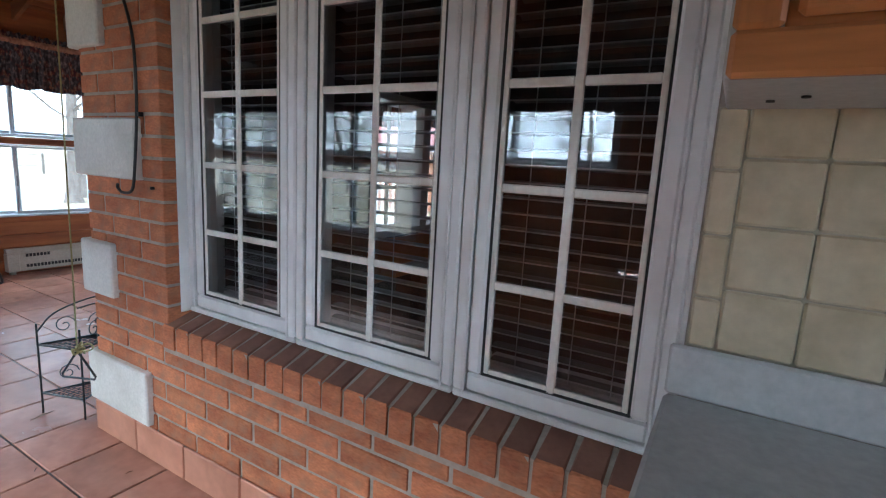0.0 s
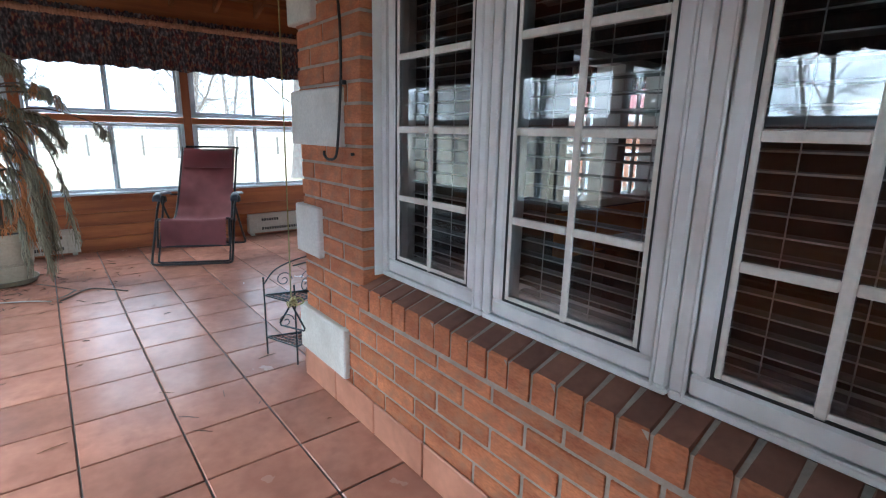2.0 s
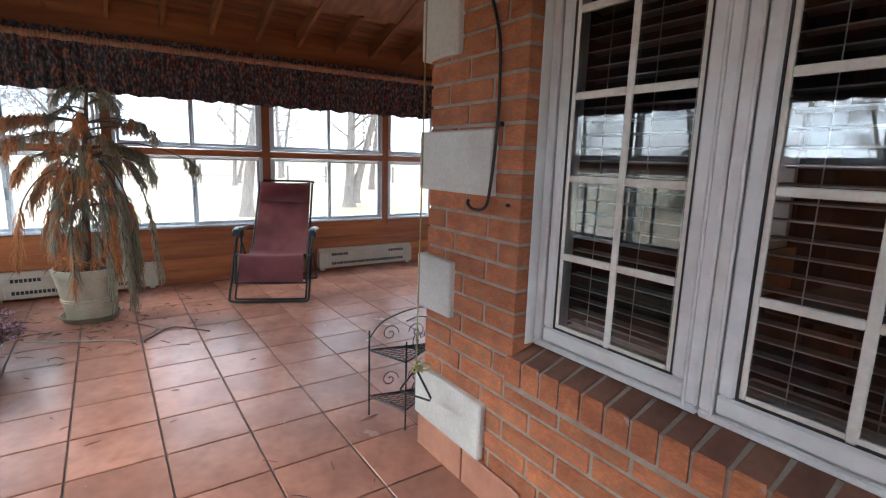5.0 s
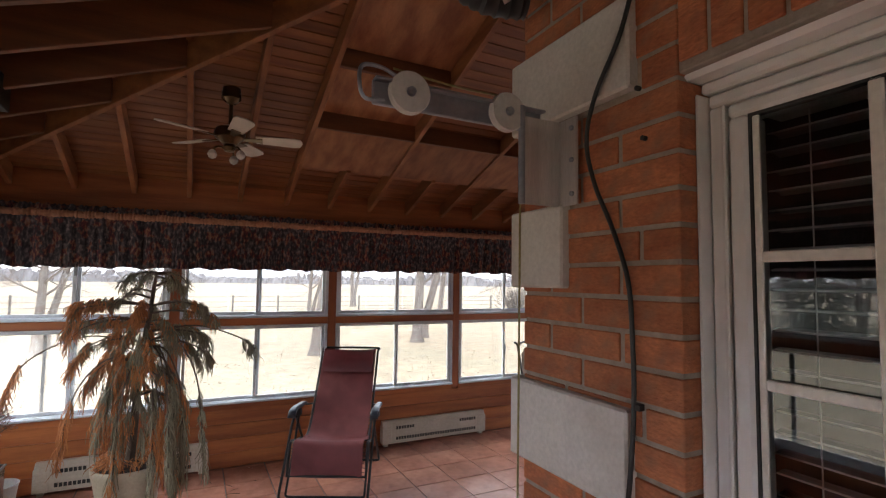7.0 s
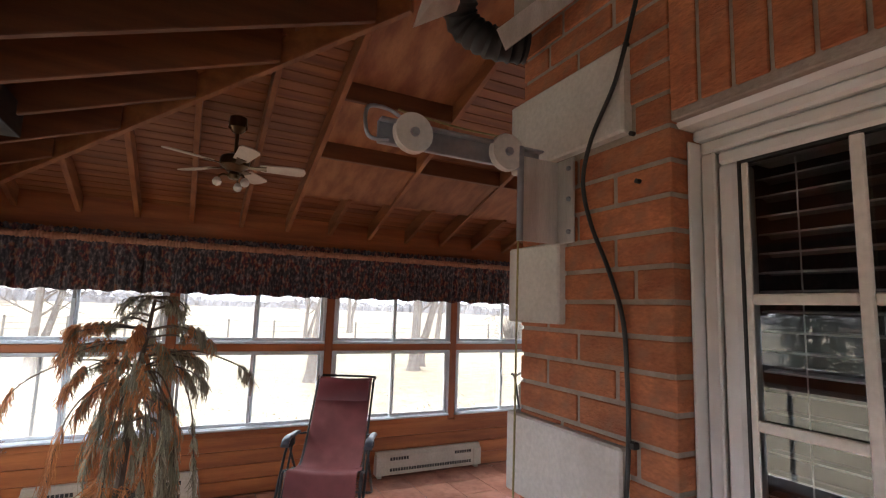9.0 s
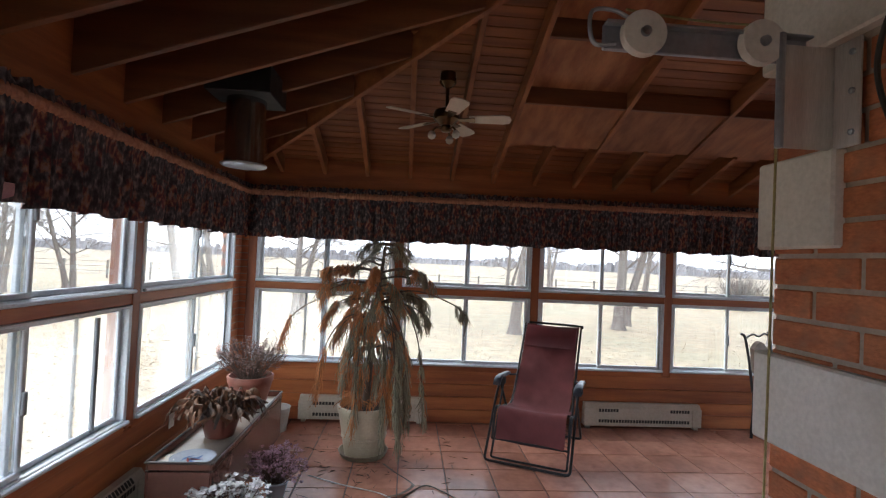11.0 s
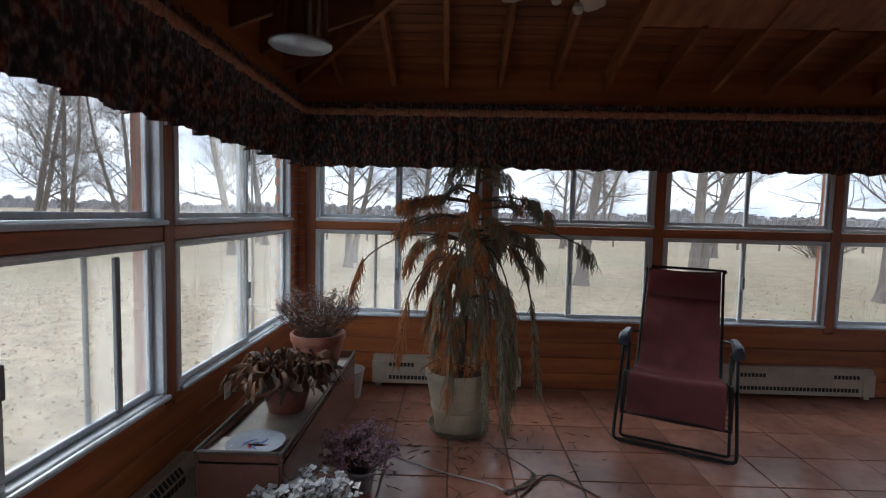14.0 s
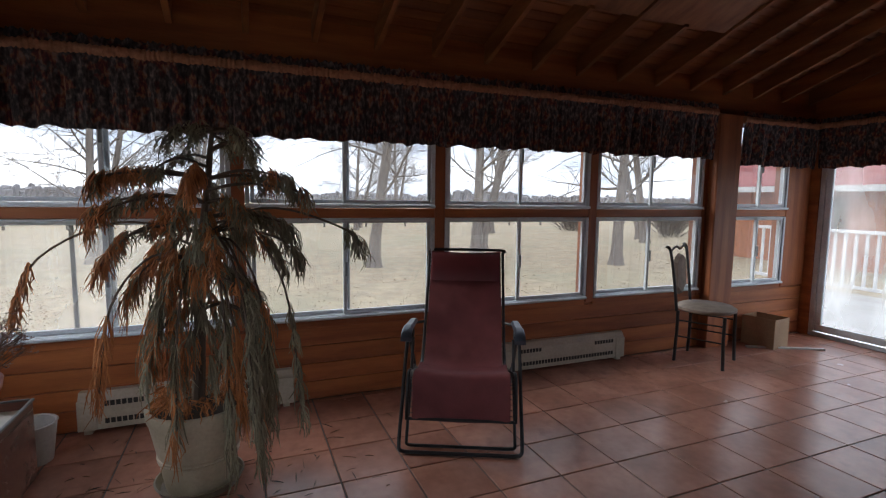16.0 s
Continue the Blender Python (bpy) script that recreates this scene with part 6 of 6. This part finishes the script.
part("rope_guide", MB().tube(bend([(-0.02, -0.49, 0.275), (-0.02, -0.53, 0.29), (-0.02, -0.575, 0.285), (-0.02, -0.58, 0.24), (-0.02, -0.565, 0.21), (-0.02, -0.52, 0.215)], 5), 0.005, 8), M_GALV, pb_, "bent steel rope guide")
rope = thing("pulley_rope", (0, 0, 0), "thin yellow rope running from the pulleys to a hand grip", "rope")
RX = -1.918
part("line", MB().tube(bend([(RX, 1.0, 2.15), (RX, 1.04, 2.146), (RX, 1.18, 2.137), (RX, 1.29, 2.138), (RX, 1.33, 2.135), (RX, 1.357, 2.115), (RX, 1.362, 2.08), (RX, 1.36, 1.5), (RX, 1.355, 0.9), (RX, 1.35, 0.49)], 4), 0.0028, 6), M_ROPE, rope)
knot = MB()
g = random.Random(2)
for k in range(4):
    knot.tube(bend([(RX + g.uniform(-0.02, 0.02), 1.35 + g.uniform(-0.02, 0.02), 0.46 + g.uniform(-0.015, 0.03)) for _ in range(4)], 5), 0.0036, 6)
knot.tube(bend([(RX, 1.35, 0.47), (RX + 0.03, 1.375, 0.49), (RX + 0.05, 1.385, 0.475), (RX + 0.03, 1.37, 0.46), (RX, 1.35, 0.465)], 5), 0.0036, 6)
part("knot", knot, M_ROPE, rope, "bulky yellow knot")
grip = thing("triangle_grip", (RX, 1.35, 0.345), "black metal triangle hand grip hanging on the rope", "handle")
part("triangle", MB().tube([(0, 0, 0.115), (0.065, 0.03, 0.012), (0.06, 0.028, 0.0), (-0.06, -0.028, 0.0), (-0.065, -0.03, 0.012), (0, 0, 0.115)], 0.0045, 8), M_BLACK_METAL, grip)

cable = thing("black_cable", (0, 0, 0), "black cable looping down the brick wall", "cable")
part("lead", MB().tube(bend([(-1.56, 1.485, 2.9), (-1.58, 1.485, 2.55), (-1.61, 1.475, 2.42), (-1.664, 1.464, 2.24), (-1.745, 1.462, 2.115), (-1.786, 1.47, 2.01), (-1.772, 1.482, 1.90), (-1.718, 1.487, 1.78), (-1.675, 1.488, 1.66), (-1.664, 1.488, 1.53), (-1.655, 1.48, 1.38), (-1.66, 1.468, 1.2), (-1.68, 1.465, 1.11), (-1.74, 1.463, 1.095), (-1.775, 1.463, 1.11), (-1.77, 1.46, 1.125)], 6), 0.0055, 8), M_BLACK, cable, smooth=True)
part("clip", MB().cbox(-1.662, -1.638, 1.478, 1.496, 1.375, 1.39, 0.002), M_BLACK, cable)
for x, z in ((-1.63, 1.98), (-1.66, 2.335), (-1.645, 2.10), (-1.60, 1.12)):
    an = thing("wall_anchor", (x, YB, z), "small black anchor in the brick wall", "anchor")
    part("plug", MB().lathe([(0.001, 0), (0.006, 0), (0.006, 0.012), (0.001, 0.014)], 8, pose(0, 0, 0, 90)), M_BLACK, an)

# ---- vent unit over the house corner ----
vent = thing("exhaust_unit", (-2.0, 1.2, 2.52), "open sheet-metal exhaust unit with a black flexible duct", "vent")
for quad in (((-0.02, -0.13, -0.08), (-0.02, 0.0, 0.01), (0.10, 0.05, 0.25), (0.08, -0.08, 0.2)), ((0.053, 0.13, -0.11), (0.25, 0.26, 0.005), (0.24, 0.235, 0.06), (0.043, 0.105, -0.05))):
    q = [Vector(v) for v in quad]
    off = (q[1] - q[0]).cross(q[3] - q[0]).normalized() * 0.006
    part("metal_plate", MB().add(q + [v + off for v in q], [(0, 3, 2, 1), (4, 5, 6, 7), (0, 1, 5, 4), (1, 2, 6, 5), (2, 3, 7, 6), (3, 0, 4, 7)]), M_STEEL, vent, "sheet-metal side plate")
duct = bend([(0.8, 0.0, 0.32), (0.3, 0.0, 0.22), (0.05, 0.01, 0.12), (-0.06, 0.04, 0.03), (-0.04, 0.12, -0.035), (0.0, 0.24, -0.045)], 12)
part("duct", MB().tube(duct, [0.05 + 0.004 * math.sin(i * 2.2) for i in range(len(duct))], 14), M_BLACK, vent, "black corrugated flexible duct", smooth=True)
part("inner_plate", MB().cbox(0.02, 0.8, -0.1, -0.02, 0.17, 0.18, 0.002), M_STEEL, vent)
part("back_box", MB().cbox(-0.05, 0.85, -0.2, 0.28, 0.27, 0.55, 0.004), M_DARK, vent)

# ---- wire corner rack ----
rack = thing("wire_rack", (-2.30, 1.55, 0), "small black wrought wire corner rack with two shelves", "rack")
C = [(-0.15, -0.14), (0.07, -0.06), (-0.07, 0.2)]
for x, y in C:
    part("leg", MB().tube([(x, y, 0.0), (x, y, 0.44 if (x, y) != C[2] else 0.52)], 0.0045, 6), M_BLACK_METAL, rack)
for z in (0.10, 0.34):
    sh = MB()
    for i in range(3):
        a, b = C[i], C[(i + 1) % 3]
        sh.tube([(*a, z), (*b, z)], 0.0045, 6)
    for k in range(1, 9):
        t = k / 9
        pa_ = Vector((*C[0], z)).lerp(Vector((*C[1], z)), t)
        pb2 = Vector((*C[0], z)).lerp(Vector((*C[2], z)), t)
        pc_ = Vector((*C[2], z)).lerp(Vector((*C[1], z)), t)
        sh.tube([pa_, pc_], 0.0022, 4).tube([pb2, pc_], 0.0022, 4).tube([pa_, pb2], 0.0022, 4)
    part("shelf", sh, M_BLACK_METAL, rack, "lattice wire shelf", kind="stuff")
for a, b in ((C[0], C[2]), (C[2], C[1])):
    A, B = Vector((*a, 0)), Vector((*b, 0))
    arch = MB()
    for z, h in ((0.34, 0.14), (0.10, 0.0)):
        if h:
            arch.tube(bend([A + Vector((0, 0, z + 0.06)), A.lerp(B, 0.2) + Vector((0, 0, z + h)), A.lerp(B, 0.6) + Vector((0, 0, z + h + 0.05)), B + Vector((0, 0, z + h + 0.06))], 5), 0.0035, 6)
        for t, s in ((0.3, 1), (0.7, -1)):
            c = A.lerp(B, t) + Vector((0, 0, z + 0.075))
            d = (B - A).normalized()
            arch.tube([c + d * (0.045 - 0.0024 * k) * math.cos(k * 0.55) * s + Vector((0, 0, (0.045 - 0.0024 * k) * math.sin(k * 0.55))) for k in range(17)], 0.0025, 5)
    part("scroll_panel", arch, M_BLACK_METAL, rack, "scrolled wire side", kind="stuff")

# ---- quoins, skirting, bricks, tiles ----
Q = [(0.155, -1.672), (0.650, -1.888), (1.144, -1.672), (1.638, -1.888), (2.105, -1.655), (2.60, -1.888)]
for z, xr in Q:
    q = part("quoin", MB().cbox(-2.125, xr, YB - 0.026, YB + (0.3 if xr < -1.8 else 0.14), z, z + 0.226, 0.006), M_QUOIN, HOUSE, "painted off-white stone quoin")
sk = MB().cbox(0, 0.325, 0, 0.012, 0, 0.142, 0.004).mesh("skirting_tile", M_SKIRT)
for k in range(7):
    piece("skirting_tile", sk, HOUSE, (-2.115 + k * 0.331, YB - 0.014, 0.002))
brick_meshes = {}


def brick(x0, x1, z0, h=0.0665, y0=YB, depth=0.1, material=M_BRICK):
    key = (round(x1 - x0, 3), h, material.name)
    if key not in brick_meshes:
        brick_meshes[key] = MB().cbox(0, x1 - x0, 0, depth, 0, h, 0.0025).mesh("brick", material)
    return piece("brick", brick_meshes[key], HOUSE, (x0, y0 + random.uniform(-0.0015, 0.0015), z0))


def hidden(x0, x1, z0):
    return any(z > 0 and z0 > z - 0.01 and z0 + 0.07 < z + 0.236 and x1 < xr + 0.005 for z, xr in Q)


def row(xa, xb, z0, start):
    x = xa
    w = start
    while x < xb - 0.03:
        e = min(x + w, xb)
        if xb - e < 0.05:
            e = xb
        if not hidden(x, e, z0):
            brick(x, e, z0)
        x, w = e + 0.013, 0.243


random.seed(7)
for k in range(36):
    z0 = 0.1355 + k * COURSE
    st = (0.245, 0.12)[k % 2] if k % 5 else 0.18
    if z0 + 0.07 < 0.53:
        row(XC, X1, z0, st)
    elif z0 < 2.34:
        row(XC, X0, z0, st)
    else:
        row(XC, 0.7, z0, st)
for k in range(25):
    x = X0 + 0.002 + k * 0.0735
    if x + 0.065 < X1 + 0.1:
        brick(x, x + 0.064, 2.122, 0.272)
# rowlock sill, sloping outwards
sv = [(0, 0, -0.088), (0.072, 0, -0.088), (0.072, 0, -0.006), (0.0675, 0.006, 0.0015), (0.0045, 0.006, 0.0015), (0, 0, -0.006),
      (0, 0.12, -0.088), (0.072, 0.12, -0.088), (0.072, 0.12, 0.031), (0.0675, 0.12, 0.036), (0.0045, 0.12, 0.036), (0, 0.12, 0.031)]
sf = [(0, 1, 2, 3, 4, 5), (11, 10, 9, 8, 7, 6), (1, 7, 8, 2), (2, 8, 9, 3), (3, 9, 10, 4), (4, 10, 11, 5), (5, 11, 6, 0), (0, 6, 7, 1)]
sb = MB().add(sv, sf).mesh("brick", M_BRICK)
sb.materials.append(M_BRICK_SILL)
for k in (3, 4, 5):
    sb.polygons[k].material_index = 1
sill_mortar = part("sill_bed", MB().add([(X0 - 0.02, YB - 0.004, 0.50), (X1, YB - 0.004, 0.50), (X1, YB - 0.004, 0.603), (X0 - 0.02, YB - 0.004, 0.603), (X0 - 0.02, 1.60, 0.50), (X1, 1.60, 0.50), (X1, 1.60, 0.639), (X0 - 0.02, 1.60, 0.639)],
    [(0, 1, 2, 3), (3, 2, 6, 7), (0, 3, 7, 4), (1, 5, 6, 2), (4, 7, 6, 5), (0, 4, 5, 1)]), M_MORTAR, HOUSE, "mortar bed of the sill")
for k in range(21):
    piece("brick", sb, HOUSE, (X0 - 0.02 + k * 0.0823, YB - 0.01 + random.uniform(-0.002, 0.002), 0.608 + random.uniform(-0.001, 0.002)))
mb = MB()
for k in range(38):
    z0 = 0.1355 + k * COURSE
    y = YB + 0.1 + (0.12 if k % 2 else 0)
    while y < YN:
        if y + 0.25 < IW0 or y > IW1 or z0 + 0.08 < IZ0 or z0 > IZ1:
            mb.cbox(XC, XC + 0.09, y, min(y + 0.245, YN), z0, z0 + 0.0675, 0.004)
        y += 0.256
part("brick_course", mb, M_BRICK, HOUSE, kind="stuff")
# splashback tiles
for c in range(10):
    x0, x1 = (0.192, 0.236) if c == 0 else (0.239 + (c - 1) * 0.121, 0.239 + c * 0.121 - 0.003)
    z = 0.953 if c else 0.932
    while z < 1.375:
        za, zb = max(z, 0.953), min(z + 0.114, 1.388)
        piece("splash_tile", MB().cbox(0, x1 - x0, 0, 0.01, 0, zb - za, 0.004).mesh("splash_tile", M_SPLASH), SPL, (x0, YB - 0.014, za))
        z += 0.1172
# floor tiles
TX, TY, X_0, Y_0 = 0.336, 0.345, -2.587, 0.19
tile_mesh = {}
rest = MB()
rt = random.Random(6)
for i in range(-10, 17):
    for j in range(-5, 18):
        x0, x1 = X_0 + i * TX + 0.0035, X_0 + (i + 1) * TX - 0.0035
        y0, y1 = Y_0 + j * TY + 0.0035, Y_0 + (j + 1) * TY - 0.0035
        x0, x1, y0, y1 = max(x0, XW + 0.002), min(x1, XE - 0.002), max(y0, YS + 0.002), min(y1, YN - 0.002)
        if x1 - x0 < 0.02 or y1 - y0 < 0.02 or (x0 > XC - 0.02 and y0 > YB - 0.02):
            continue
        if x0 > XC - 0.02:
            y1 = min(y1, YB - 0.003)
        if x0 > 0.2:
            rest.cbox(x0, x1, y0, y1, -0.012, 0.0, 0.003)
            continue
        key = (round(x1 - x0, 3), round(y1 - y0, 3))
        if key not in tile_mesh:
            tile_mesh[key] = MB().cbox(0, key[0], 0, key[1], -0.012, 0.0, 0.003).mesh("floor_tile", M_TILE)
        o = piece("floor_tile", tile_mesh[key], FLOOR, (x0, y0, rt.uniform(-0.0006, 0.0006)))
part("floor_tile_rest", rest, M_TILE, FLOOR, kind="stuff")
